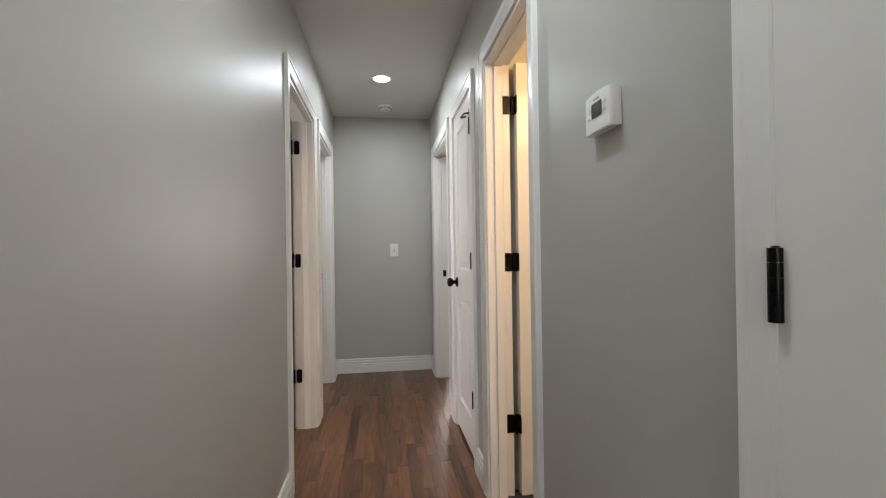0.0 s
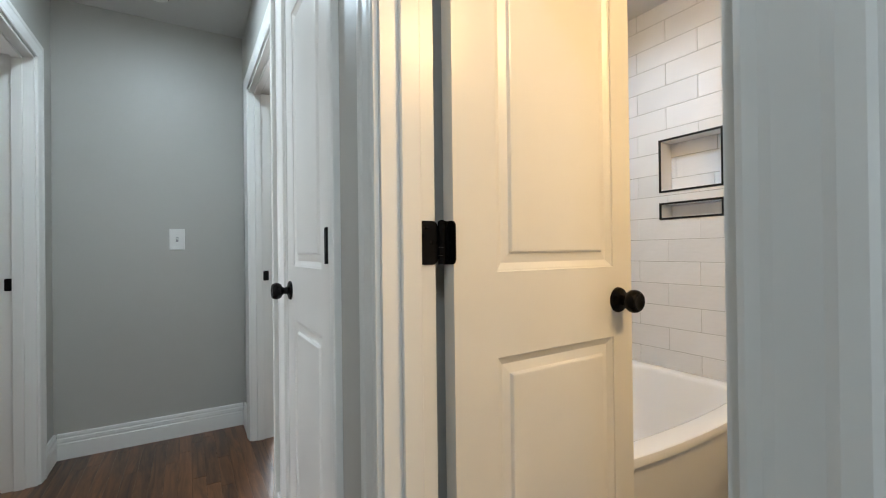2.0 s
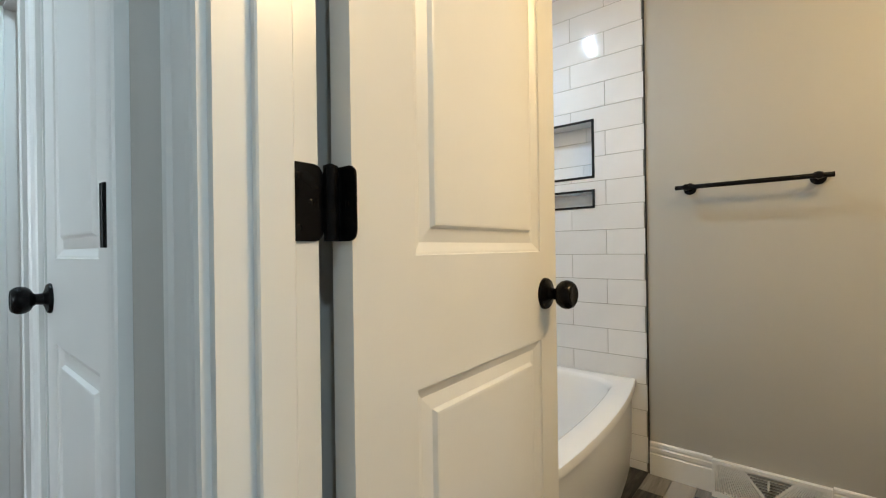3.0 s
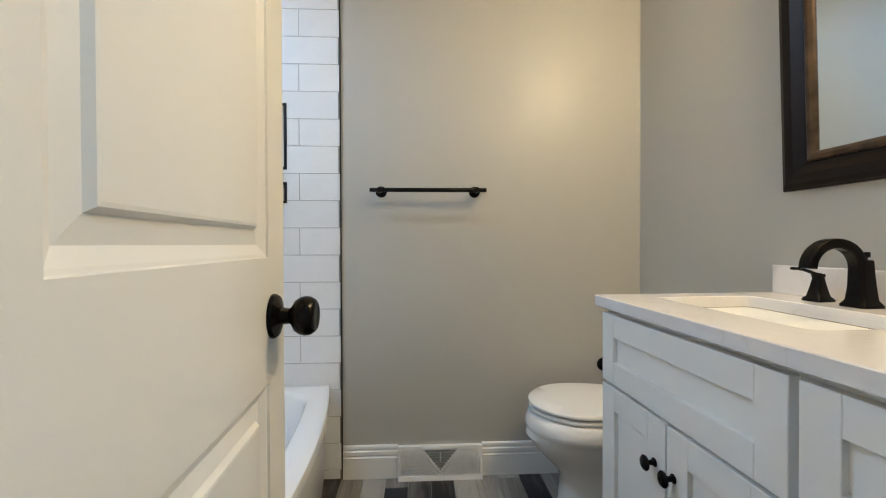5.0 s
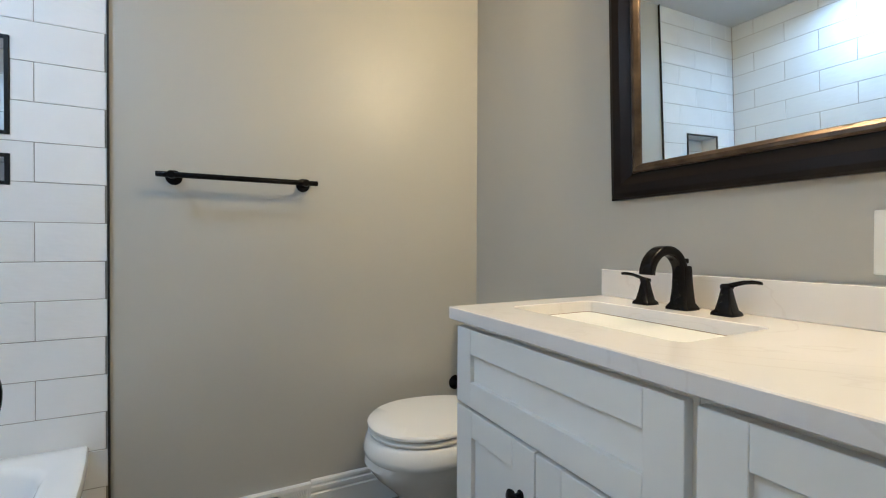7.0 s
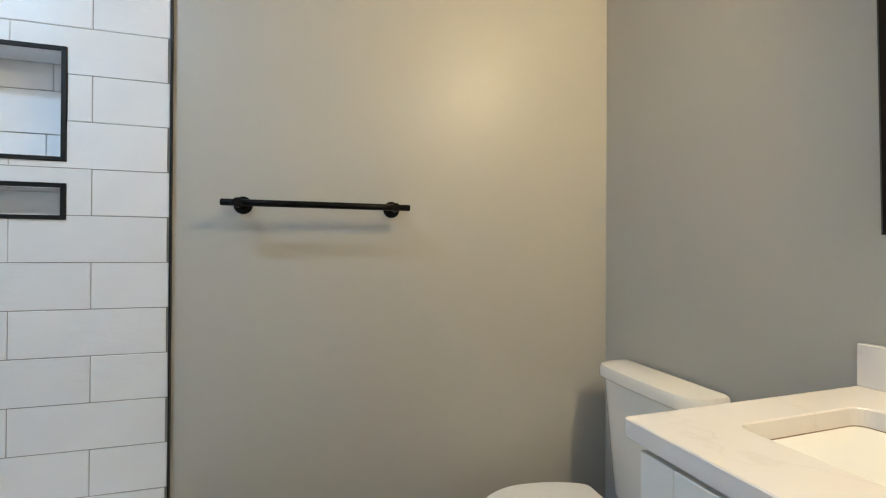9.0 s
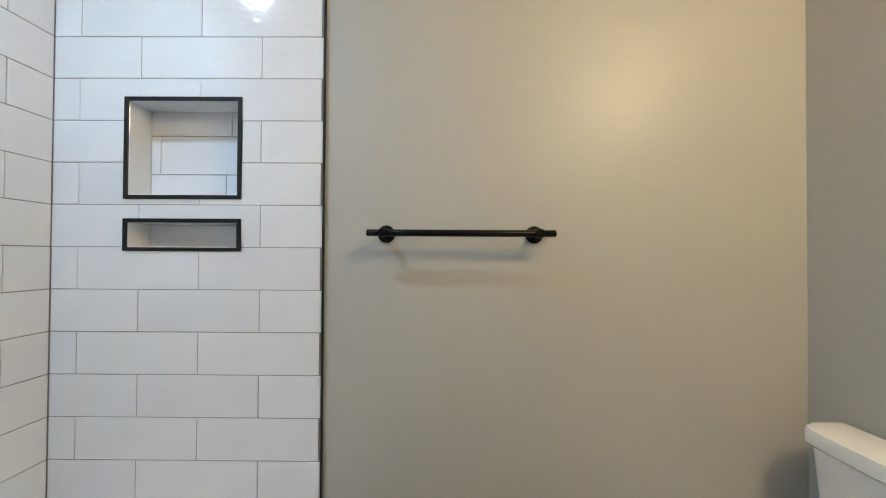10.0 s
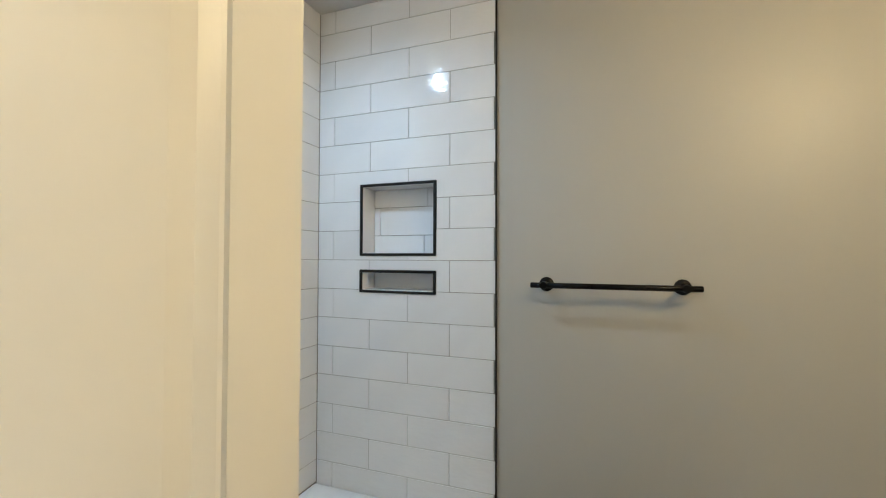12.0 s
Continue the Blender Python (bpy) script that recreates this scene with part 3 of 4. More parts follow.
baseboard([((FAR, 2.172), (FAR, 2.412), (-1, 0)), ((FAR, SOUTH + 0.030), (FAR, 1.798), (-1, 0)), ((2.31, SOUTH), (FAR, SOUTH + 0.0215), (0, 1))], 0.145,
          "white moulded baseboard along the bathroom wall", FB)
baseboard([((XB, 6.3), (4.2, 6.3), (0, -1)), ((XB, END + 0.12), (XB, 6.284), (1, 0)), ((-2.6, 3.46), (0.06, 3.46), (0, 1)),
           ((-2.6, 3.38), (-0.02, 3.38), (0, -1)), ((-2.6, 6.3), (1.1, 6.3), (0, -1)), ((-2.6, 3.476), (-2.6, 6.284), (1, 0))], 0.135,
          "white moulded baseboard in the side rooms")


# ---- side-room windows ----
def window(name, axis, c, inward, u0, u1, z0, z1):
    w = thing(name, (c, (u0 + u1) / 2, z0) if axis == "x" else ((u0 + u1) / 2, c, z0), "white-framed window full of daylight", "window", kind="structure")

    def bx(bm, ua, ub, da, db, za, zb, bevel=0.0):
        a, b = sorted((c + inward * da, c + inward * db))
        box(bm, a, b, ua, ub, za, zb, bevel, 1) if axis == "x" else box(bm, ua, ub, a, b, za, zb, bevel, 1)
    bm = bmesh.new()
    for a, b, p, q in ((u0 - 0.07, u0 + 0.04, z0 - 0.02, z1 + 0.08), (u1 - 0.04, u1 + 0.07, z0 - 0.02, z1 + 0.08), (u0 + 0.04, u1 - 0.04, z1 - 0.04, z1 + 0.08),
                       (u0 + 0.04, u1 - 0.04, (z0 + z1) / 2 - 0.02, (z0 + z1) / 2 + 0.02), (u0 + 0.04, u1 - 0.04, z0, z0 + 0.04)):
        bx(bm, a, b, 0.0, 0.02, p, q, 0.003)
    part("window_frame", bm, TRIM, w)
    bm = bmesh.new()
    bx(bm, u0 - 0.09, u1 + 0.09, 0.0, 0.06, z0 - 0.04, z0 - 0.021, 0.004)
    part("window_sill", bm, TRIM, w)
    bm = bmesh.new()
    bx(bm, u0, u1, -0.06, -0.056, z0, z1)
    pane = part("pane", bm, GLASS, w)
    pane.visible_shadow = False
    bm = bmesh.new()
    bx(bm, u0 - 0.6, u1 + 0.6, -0.6, -0.58, z0 - 0.6, z1 + 0.6)
    structure("backdrop", bm, OUTSIDE, "pale overexposed daylight outside the window", "backdrop")


window("window_1", "y", 6.3, -1, 1.25, 2.3, 0.85, 2.0)
# Unseen window, added as an opening for the fill behind the hall.
window("window_4_added", "y", -1.6, 1, 0.36, 0.94, 0.9, 2.0)
# Two unseen windows, added to go with the west rooms' fill lamps.
window("window_2_added", "x", -2.6, 1, 2.05, 3.15, 0.9, 2.0)
window("window_3_added", "x", -2.6, 1, 4.35, 5.45, 0.9, 2.0)


# ---- hall fixtures ----
def downlight(x, y, z, label):
    t = thing("recessed_downlight", (x, y, z), label, "ceiling light", "recessed downlights")
    m = Matrix.Translation((x, y, z))
    bm = bmesh.new()
    lathe(bm, [(0.058, -0.004), (0.062, -0.0075), (0.072, -0.006), (0.078, -0.001), (0.078, 0.0)], m, 48)
    part("trim_ring", bm, PLASTIC, t, "", True)
    bm = bmesh.new()
    lathe(bm, [(0, -0.0035), (0.0585, -0.0035), (0.0585, -0.0005), (0, -0.0005)], m, 48)
    part("diffuser", bm, DIFFUSER, t, "glowing frosted lens")


for hx, hy in HALL_LAMPS:
    downlight(hx, hy, H, "lit white recessed downlight in the hall ceiling")
downlight(*TUB_LAMP, HB, "lit white recessed downlight over the bathtub")

t = thing("smoke_detector", (0.677, 4.215, H), "round white smoke detector on the hall ceiling", "smoke detector")
m = Matrix.Translation((0.677, 4.215, H))
bm = bmesh.new()
lathe(bm, [(0, 0), (0.060, 0), (0.062, -0.004), (0.062, -0.010), (0.058, -0.012)], m, 48)
part("base", bm, PLASTIC, t, "", True)
bm = bmesh.new()
lathe(bm, [(0.055, -0.011), (0.056, -0.020), (0.050, -0.032), (0.030, -0.038), (0, -0.039)], m, 48)
part("cover", bm, PLASTIC, t, "", True)
for k in range(10):
    a = 2 * math.pi * k / 10
    bm = bmesh.new()
    box(bm, -0.011, 0.011, -0.0012, 0.0012, -0.003, 0.003)
    bmesh.ops.transform(bm, matrix=m @ pose(0, 0, -0.026, 0, 0, math.degrees(a)) @ pose(0, -0.0535, 0, 25), verts=bm.verts[:])
    part("slot", bm, GREY_SLOT, t)
bm = bmesh.new()
lathe(bm, [(0, -0.0405), (0.006, -0.040), (0.0075, -0.0375), (0, -0.0375)], m @ Matrix.Translation((0.018, -0.006, 0.0008)), 16)
part("test_button", bm, GREY_SLOT, t)

t = thing("light_switch", (0.75, END, 1.163), "white toggle light switch on the end wall", "light switch")
bm = bmesh.new()
box(bm, 0.711, 0.789, END - 0.006, END, 1.102, 1.225, 0.0025, 2)
part("cover_plate", bm, PLASTIC, t)
# Grey plate round the toggle; the slot's shade is painted as its colour.
bm = bmesh.new()
box(bm, 0.744, 0.756, END - 0.0075, END - 0.005, 1.149, 1.178, 0.0006, 1)
part("switch_slot_shade", bm, VENT_GREY, t)
bm = bmesh.new()
prism(bm, [(0, 0), (0, 0.012), (-0.014, 0.016), (-0.015, 0.009)], lambda a, b, k: (0.7462 + 0.0076 * k, END - 0.006 + a, 1.158 + b))
part("toggle", bm, PLASTIC, t)
for z in (1.132, 1.195):
    bm = bmesh.new()
    lathe(bm, [(0, 0.0012), (0.003, 0.0008), (0.0036, 0)], Matrix.Translation((0.75, END - 0.006, z)) @ pose(0, 0, 0, 90), 12)
    part("screw", bm, VENT_METAL, t)

# thermostat
ty, tz = 1.228, 1.437
t = thing("thermostat", (XR, ty, tz), "white wall thermostat with a dark display", "thermostat")
bm = bmesh.new()
arc = [(-0.055 + 0.110 * k / 12, 0.041 + 0.006 * (1 - ((k - 6) / 6) ** 2)) for k in range(13)]
outline = [(-0.055, -0.041)] + arc + [(0.055, -0.041)]
prism(bm, [(a * 0.95, b * 0.93) for a, b in outline], lambda a, b, k: (XR - 0.006 * k, ty + a, tz + b))
part("wall_plate", bm, PLASTIC, t)
bm = bmesh.new()
prism(bm, outline, lambda a, b, k: (XR - 0.006 - 0.018 * k, ty + a * (1 - 0.02 * k), tz + b * (1 - 0.02 * k)))
bmesh.ops.bevel(bm, geom=bm.edges[:], offset=0.0025, segments=2, affect="EDGES")
body = part("body", bm, PLASTIC, t)
bm = bmesh.new()
box(bm, XR - 0.0252, XR - 0.023, ty - 0.018, ty + 0.024, tz - 0.008, tz + 0.024, 0.0006, 1)
part("display", bm, SCREEN, body, "dark grey liquid-crystal display")
for dy, dz in ((0.036, 0.010), (0.036, -0.003), (-0.028, 0.016), (-0.028, 0.002)):
    bm = bmesh.new()
    box(bm, XR - 0.0265, XR - 0.023, ty + dy - 0.006, ty + dy + 0.006, tz + dz - 0.004, tz + dz + 0.004, 0.0012, 2)
    part("button", bm, PLASTIC, body)
bm = bmesh.new()
box(bm, XR - 0.0246, XR - 0.0238, ty - 0.008, ty + 0.016, tz + 0.029, tz + 0.033)
part("brand_mark", bm, VENT_GREY, body)

# ---- bathtub ----
TX0, TX1, TY0, TY1, RIM = 1.492, 3.018, 2.466, 3.178, 0.438


def tub_ring(inset_x, inset_front, inset_back, z, bow, radius, n=96):
    """A rounded rectangle whose front bows out; points run round it."""
    x0, x1, y0, y1 = TX0 + inset_x, TX1 - inset_x, TY0 + inset_front, TY1 - inset_back
    pts = []
    corners = ((x1 - radius, y1 - radius, 0), (x0 + radius, y1 - radius, 90), (x0 + radius, y0 + radius, 180), (x1 - radius, y0 + radius, 270))
    per = n // 8
    for q, (cx, cy, a0) in enumerate(corners):
        for k in range(per):
            a = radians(a0 + 90 * k / (per - 1))
            pts.append((cx + radius * math.cos(a), cy + radius * math.sin(a)))
        nx, ny, na = corners[(q + 1) % 4]
        a = radians(na)
        ex, ey = nx + radius * math.cos(a), ny + radius * math.sin(a)
        sx, sy = pts[-1]
        for k in range(1, per + 1):
            f = k / (per + 1)
            pts.append((sx + (ex - sx) * f, sy + (ey - sy) * f))
    out = []
    for x, y in pts:
        front = max(0.0, min(1.0, (y0 + radius + 0.02 - y) / (radius + 0.02)))
        s = (x - (TX0 + TX1) / 2) / ((TX1 - TX0) / 2)
        out.append((x, y - bow * front * max(0.0, 1 - s * s), z))
    return out


t = thing("bathtub", ((TX0 + TX1) / 2, (TY0 + TY1) / 2, FB), "white bow-front bathtub set in the tiled alcove", "bathtub")
BOW = 0.085
rim = [(0.0, 0.0, 0.0, RIM - 0.030, BOW, 0.004), (0.0, 0.0, 0.0, RIM - 0.012, BOW, 0.004), (0.004, 0.004, 0.002, RIM - 0.003, BOW, 0.006), (0.012, 0.012, 0.004, RIM, BOW, 0.010),
       (0.075, 0.075, 0.045, RIM, BOW * 0.9, 0.11), (0.085, 0.084, 0.052, RIM - 0.004, BOW * 0.9, 0.115), (0.094, 0.092, 0.060, RIM - 0.018, BOW * 0.88, 0.12),
       (0.125, 0.115, 0.085, RIM - 0.16, BOW * 0.8, 0.13), (0.165, 0.145, 0.115, RIM - 0.30, BOW * 0.65, 0.14), (0.21, 0.185, 0.155, RIM - 0.352, BOW * 0.5, 0.13),
       (0.27, 0.24, 0.21, RIM - 0.365, BOW * 0.35, 0.10)]
bm = bmesh.new()
rings = [[bm.verts.new(p) for p in tub_ring(*r)] for r in rim]
for a, b in zip(rings, rings[1:]):
    loft(bm, a, b)
bm.faces.new(rings[-1])
part("basin", bm, ACRYLIC, t, "", True)
bm = bmesh.new()
rings = [[bm.verts.new(p) for p in tub_ring(*r)] for r in ((0.001, 0.003, 0.002, RIM - 0.028, BOW, 0.004), (0.001, 0.020, 0.002, RIM - 0.036, BOW, 0.004), (0.001, 0.024, 0.002, 0.10, BOW * 0.92, 0.004),
                                                          (0.001, 0.032, 0.002, 0.07, BOW * 0.92, 0.004), (0.001, 0.034, 0.002, FB, BOW * 0.9, 0.004))]
for a, b in zip(rings, rings[1:]):
    loft(bm, a, b)
part("apron", bm, ACRYLIC, t, "", True)

# ---- vanity ----
VX0, VX1, VF, VT = 1.242, 2.280, 1.558, 0.879     # carcase ends, face of its frame, its top
FRONT = 0.019


def shaker(name, x0, x1, z0, z1, parent, stile=0.066, rail=0.055):
    y0, y1 = VF, VF + FRONT
    bm = bmesh.new()
    box(bm, x0 + stile - 0.002, x1 - stile + 0.002, y0 + 0.001, y1 - 0.011, z0 + rail - 0.002, z1 - rail + 0.002)
    leaf = part(name, bm, CABINET, parent)
    for kind, a, b, p, q in (("stile", x0, x0 + stile, z0, z1), ("stile", x1 - stile, x1, z0, z1),
                             ("rail", x0 + stile + 0.0004, x1 - stile - 0.0004, z1 - rail, z1), ("rail", x0 + stile + 0.0004, x1 - stile - 0.0004, z0, z0 + rail)):
        bm = bmesh.new()
        box(bm, a, b, y0, y1, p, q, 0.0012, 1)
        part(kind, bm, CABINET, leaf)
    return leaf


CAB_KNOB = [(0, 0), (0.0095, 0), (0.0095, 0.002), (0.006, 0.005), (0.0052, 0.013), (0.008, 0.017), (0.0155, 0.020), (0.0165, 0.023), (0.0135, 0.0265), (0.006, 0.0285), (0, 0.0287)]


def cab_knob(parent, x, z):
    bm = bmesh.new()
    lathe(bm, CAB_KNOB, Matrix.Translation((x, VF + FRONT, z)) @ pose(0, 0, 0, -90), 24)
    part("cabinet_knob", bm, BLACK, parent, "small oil-rubbed black knob", True)


def carcase(x0, x1, parent):
    bm = bmesh.new()
    box(bm, x0, x1, SOUTH + 0.003, VF - 0.018, FB + 0.10, VT, 0.001, 1)
    box(bm, x0, x1, SOUTH + 0.003, VF - 0.070, FB, FB + 0.0995)
    part("carcase", bm, CABINET, parent)
    bm = bmesh.new()
    for a, b, p, q in ((x0, x0 + 0.030, FB + 0.10, VT), (x1 - 0.030, x1, FB + 0.10, VT), (x0 + 0.030, x1 - 0.030, VT - 0.036, VT), (x0 + 0.030, x1 - 0.030, FB + 0.10, FB + 0.14),
                       (x0 + 0.030, x1 - 0.030, 0.664, 0.698)):
        box(bm, a, b, VF - 0.0178, VF, p, q, 0.0008, 1)
    part("face_frame", bm, CABINET, parent)


sink_cab = thing("vanity_sink_cabinet", (1.99, 1.30, FB), "white shaker vanity cabinet under the sink", "cabinet")
carcase(1.6985, VX1, sink_cab)
shaker("false_drawer_front", 1.7055, VX1 - 0.002, 0.684, 0.864, sink_cab, 0.060, 0.058)
for a, b, kx in ((1.992, VX1 - 0.002, 2.030), (1.7055, 1.988, 1.964)):
    leaf = shaker("cabinet_door", a, b, FB + 0.11, 0.676, sink_cab, 0.066, 0.060)
    cab_knob(leaf, kx, 0.578)
drawer_cab = thing("vanity_drawer_cabinet", (1.46, 1.30, FB), "white shaker vanity cabinet with stacked drawers", "cabinet")
carcase(VX0, 1.697, drawer_cab)
for z0, z1 in ((0.684, 0.864), (0.411, 0.676), (FB + 0.11, 0.403)):
    leaf = shaker("drawer", VX0 + 0.004, 1.690, z0, z1, drawer_cab, 0.058, 0.055)
    cab_knob(leaf, (VX0 + 1.690) / 2, (z0 + z1) / 2)

for t in (sink_cab, drawer_cab):
    t.matrix_world = SKEW @ t.matrix_world

# quartz top with the sink cut out
SX0, SX1, SY0, SY1 = 1.785, 2.222, 1.195, 1.460
TOP0, TOP1, CX0, CX1, CF = 0.879, 0.909, 1.232, 2.295, 1.592


def rounded(x0, x1, y0, y1, r, n=6):
    out = []
    for cx, cy, a0 in ((x1 - r, y1 - r, 0), (x0 + r, y1 - r, 90), (x0 + r, y0 + r, 180), (x1 - r, y0 + r, 270)):
        for k in range(n):
            a = radians(a0 + 90 * k / (n - 1))
            out.append((cx + r * math.cos(a), cy + r * math.sin(a)))
    return out


t = thing("vanity_countertop", (1.77, 1.31, TOP1), "white veined quartz countertop with a backsplash", "countertop")
bm = bmesh.new()
outer, inner = rounded(CX0, CX1, SOUTH - 0.030, CF, 0.004), rounded(SX0, SX1, SY0, SY1, 0.022)
loops = []
for pts, z, grow in ((inner, TOP0, 0), (inner, TOP1 - 0.002, 0), (rounded(SX0 - 0.002, SX1 + 0.002, SY0 - 0.002, SY1 + 0.002, 0.024), TOP1, 0),
                     (rounded(CX0 + 0.002, CX1 - 0.002, SOUTH - 0.028, CF - 0.002, 0.004), TOP1, 0), (outer, TOP1 - 0.002, 0), (outer, TOP0 + 0.002, 0),
                     (rounded(CX0 + 0.002, CX1 - 0.002, SOUTH - 0.028, CF - 0.002, 0.004), TOP0, 0)):
    loops.append([bm.verts.new((x, y, z)) for x, y in pts])
for a, b in zip(loops, loops[1:] + loops[:1]):
    for i in range(len(a)):
        j = (i + 1) % len(a)
        bm.faces.new([a[i], a[j], b[j], b[i]])
part("slab", bm, COUNTER, t)
bm = bmesh.new()
box(bm, CX0, CX1, SOUTH + 0.001, SOUTH + 0.020, TOP1 + 0.0005, 0.988, 0.0018, 2)
part("backsplash", bm, COUNTER, t)
t.matrix_world = SKEW @ t.matrix_world

t = thing("sink", (2.0, 1.32, 0.75), "white rectangular undermount porcelain sink", "sink")
bm = bmesh.new()
prof = [(-0.025, TOP0 - 0.001), (-0.004, TOP0 - 0.001), (0.002, TOP0 - 0.006), (0.006, TOP0 - 0.05), (0.014, TOP0 - 0.125), (0.026, TOP0 - 0.155), (0.052, TOP0 - 0.166), (0.110, TOP0 - 0.171)]
loops = [[bm.verts.new((x, y, z)) for x, y in rounded(SX0 + d, SX1 - d, SY0 + d, SY1 - d, 0.026 + 0.25 * max(d, 0.0), 8)] for d, z in prof]
loops.append([bm.verts.new((x, y, TOP0 - 0.174)) for x, y in rounded(1.981, 2.025, 1.299, 1.343, 0.0219, 8)])
for a, b in zip(loops, loops[1:]):
    loft(bm, a, b)
bm.faces.new(loops[-1])
part("basin", bm, PORCELAIN, t, "", True)
bm = bmesh.new()
loops = [[bm.verts.new((x, y, z)) for x, y in rounded(SX0 + d, SX1 - d, SY0 + d, SY1 - d, 0.022, 8)] for d, z in
         ((-0.001, TOP0 + 0.0014), (0.0012, TOP0 + 0.0012), (0.0012, TOP0 - 0.0012), (-0.001, TOP0 - 0.0016))]
for a, b in zip(loops, loops[1:]):
    loft(bm, a, b)
part("sealant_bead", bm, DARK_SEAM, t, "thin brown bead under the counter edge", True)
bm = bmesh.new()
lathe(bm, [(0, 0.003), (0.016, 0.003), (0.0215, 0.0015), (0.022, 0)], Matrix.Translation((2.003, 1.321, TOP0 - 0.174)), 24)
part("drain", bm, BLACK, t, "black pop-up drain", True)
t.matrix_world = SKEW @ t.matrix_world


# ---- faucet: spout and two lever handles ----
def square_tower(bm, x, y, steps):
    """A rounded-square column: (half width, height) pairs."""
    loops = [[bm.verts.new((x + a, y + b, TOP1 + z)) for a, b in rounded(-w, w, -w, w, w * 0.35, 5)] for w, z in steps]
    for a, b in zip(loops, loops[1:]):
        loft(bm, a, b)
    bm.faces.new(loops[-1])
    bm.faces.new(loops[0])


def ribbon(bm, path):
    """Sweeps a rounded rectangle along (y, z, half width, half thickness) steps in the plane x = 0."""
    loops = []
    for i, (y, z, w, h) in enumerate(path):
        p, q = path[max(i - 1, 0)], path[min(i + 1, len(path) - 1)]
        ln = math.hypot(q[0] - p[0], q[1] - p[1])
        ny, nz = -(q[1] - p[1]) / ln, (q[0] - p[0]) / ln
        loops.append([bm.verts.new((a, y + ny * c, z + nz * c)) for a, c in rounded(-w, w, -h, h, min(w, h) * 0.45, 5)])
    for a, c in zip(loops, loops[1:]):
        loft(bm, a, c)
    bm.faces.new(loops[0])
    bm.faces.new(loops[-1])


FX, FY = 2.005, 1.123
t = thing("faucet", (FX, FY, TOP1), "oil-rubbed black widespread faucet with an arched spout", "faucet")
bm = bmesh.new()
square_tower(bm, FX, FY - 0.002, [(0.0285, 0), (0.0285, 0.005), (0.0265, 0.008), (0.0215, 0.016), (0.0190, 0.040), (0.0165, 0.075), (0.0155, 0.098), (0.0150, 0.101), (0.0135, 0.1025)])
arch = [(0.006, 0.030, 0.0165, 0.0130), (0.0068, 0.060, 0.0155, 0.0120)]
for k in range(19):
    a = math.pi * k / 18
    arch.append((0.0662 - 0.0588 * math.cos(a), 0.085 + 0.054 * math.sin(a), 0.0145 + 0.0010 * k / 18, 0.0112 - 0.0012 * k / 18))
sweep = bmesh.new()
ribbon(sweep, arch)
bmesh.ops.translate(sweep, verts=sweep.verts[:], vec=(FX, FY, TOP1))
join(bm, sweep)
part("spout", bm, BLACK, t, "", True)
bm = bmesh.new()
lathe(bm, [(0, 0), (0.0040, 0), (0.0040, 0.010)], Matrix.Translation((FX, FY - 0.010, TOP1 + 0.102)), 16)
box(bm, FX - 0.0065, FX + 0.0065, FY - 0.0165, FY - 0.0035, TOP1 + 0.108, TOP1 + 0.120, 0.002, 2)
part("lift_rod", bm, BLACK, t, "", True)
for hx, s in ((FX + 0.100, 1), (FX - 0.099, -1)):
    bm = bmesh.new()
    square_tower(bm, hx, FY - 0.003, [(0.0245, 0), (0.0245, 0.004), (0.0225, 0.008), (0.0180, 0.012), (0.0138, 0.030), (0.0098, 0.052), (0.0090, 0.0565),
                                      (0.0105, 0.058), (0.0105, 0.064), (0.0090, 0.066)])
    body = part("handle_base", bm, BLACK, t, "", True)
    bm = bmesh.new()
    tube(bm, [(hx - s * 0.009, FY - 0.003, TOP1 + 0.062), (hx + s * 0.006, FY - 0.003, TOP1 + 0.064), (hx + s * 0.020, FY - 0.002, TOP1 + 0.069), (hx + s * 0.036, FY - 0.001, TOP1 + 0.0735),
              (hx + s * 0.054, FY, TOP1 + 0.0755), (hx + s * 0.064, FY + 0.001, TOP1 + 0.0748), (hx + s * 0.070, FY + 0.001, TOP1 + 0.0742)],
         [0.0068, 0.0068, 0.0060, 0.0054, 0.0052, 0.0052, 0.0040], 14, 0.62)
    part("lever", bm, BLACK, body, "", True)
t.matrix_world = SKEW @ t.matrix_world

# ---- mirror ----
MX0, MX1, MZ0, MZ1 = 1.27, 2.258, 1.190, 2.00
t = thing("wall_mirror", (1.77, SOUTH, MZ0), "large wall mirror in a dark espresso frame with a bronze lip", "mirror")


def frame_ring(bm, outline, inset=0.0):
    """Sweeps (inward distance, height off the wall) round the mirror with mitred corners."""
    rows = []
    for w, h in outline:
        w += inset
        rows.append([bm.verts.new((x, SOUTH + h, z)) for x, z in ((MX0 + w, MZ0 + w), (MX1 - w, MZ0 + w), (MX1 - w, MZ1 - w), (MX0 + w, MZ1 - w))])
    for a, b in zip(rows, rows[1:]):
        for i in range(4):
            j = (i + 1) % 4
            bm.faces.new([a[i], a[j], b[j], b[i]])


bm = bmesh.new()
frame_ring(bm, [(0, 0.002), (0, 0.020), (0.006, 0.027), (0.018, 0.031), (0.040, 0.029), (0.058, 0.022), (0.070, 0.017), (0.0705, 0.004)])
part("outer_frame", bm, FRAME_DARK, t, "dark espresso stained outer frame")
bm = bmesh.new()
frame_ring(bm, [(0.0708, 0.004), (0.0708, 0.019), (0.076, 0.023), (0.084, 0.022), (0.092, 0.015), (0.0945, 0.0105), (0.0945, 0.004)])
part("inner_lip", bm, FRAME_GOLD, t, "aged bronze inner lip")
bm = bmesh.new()
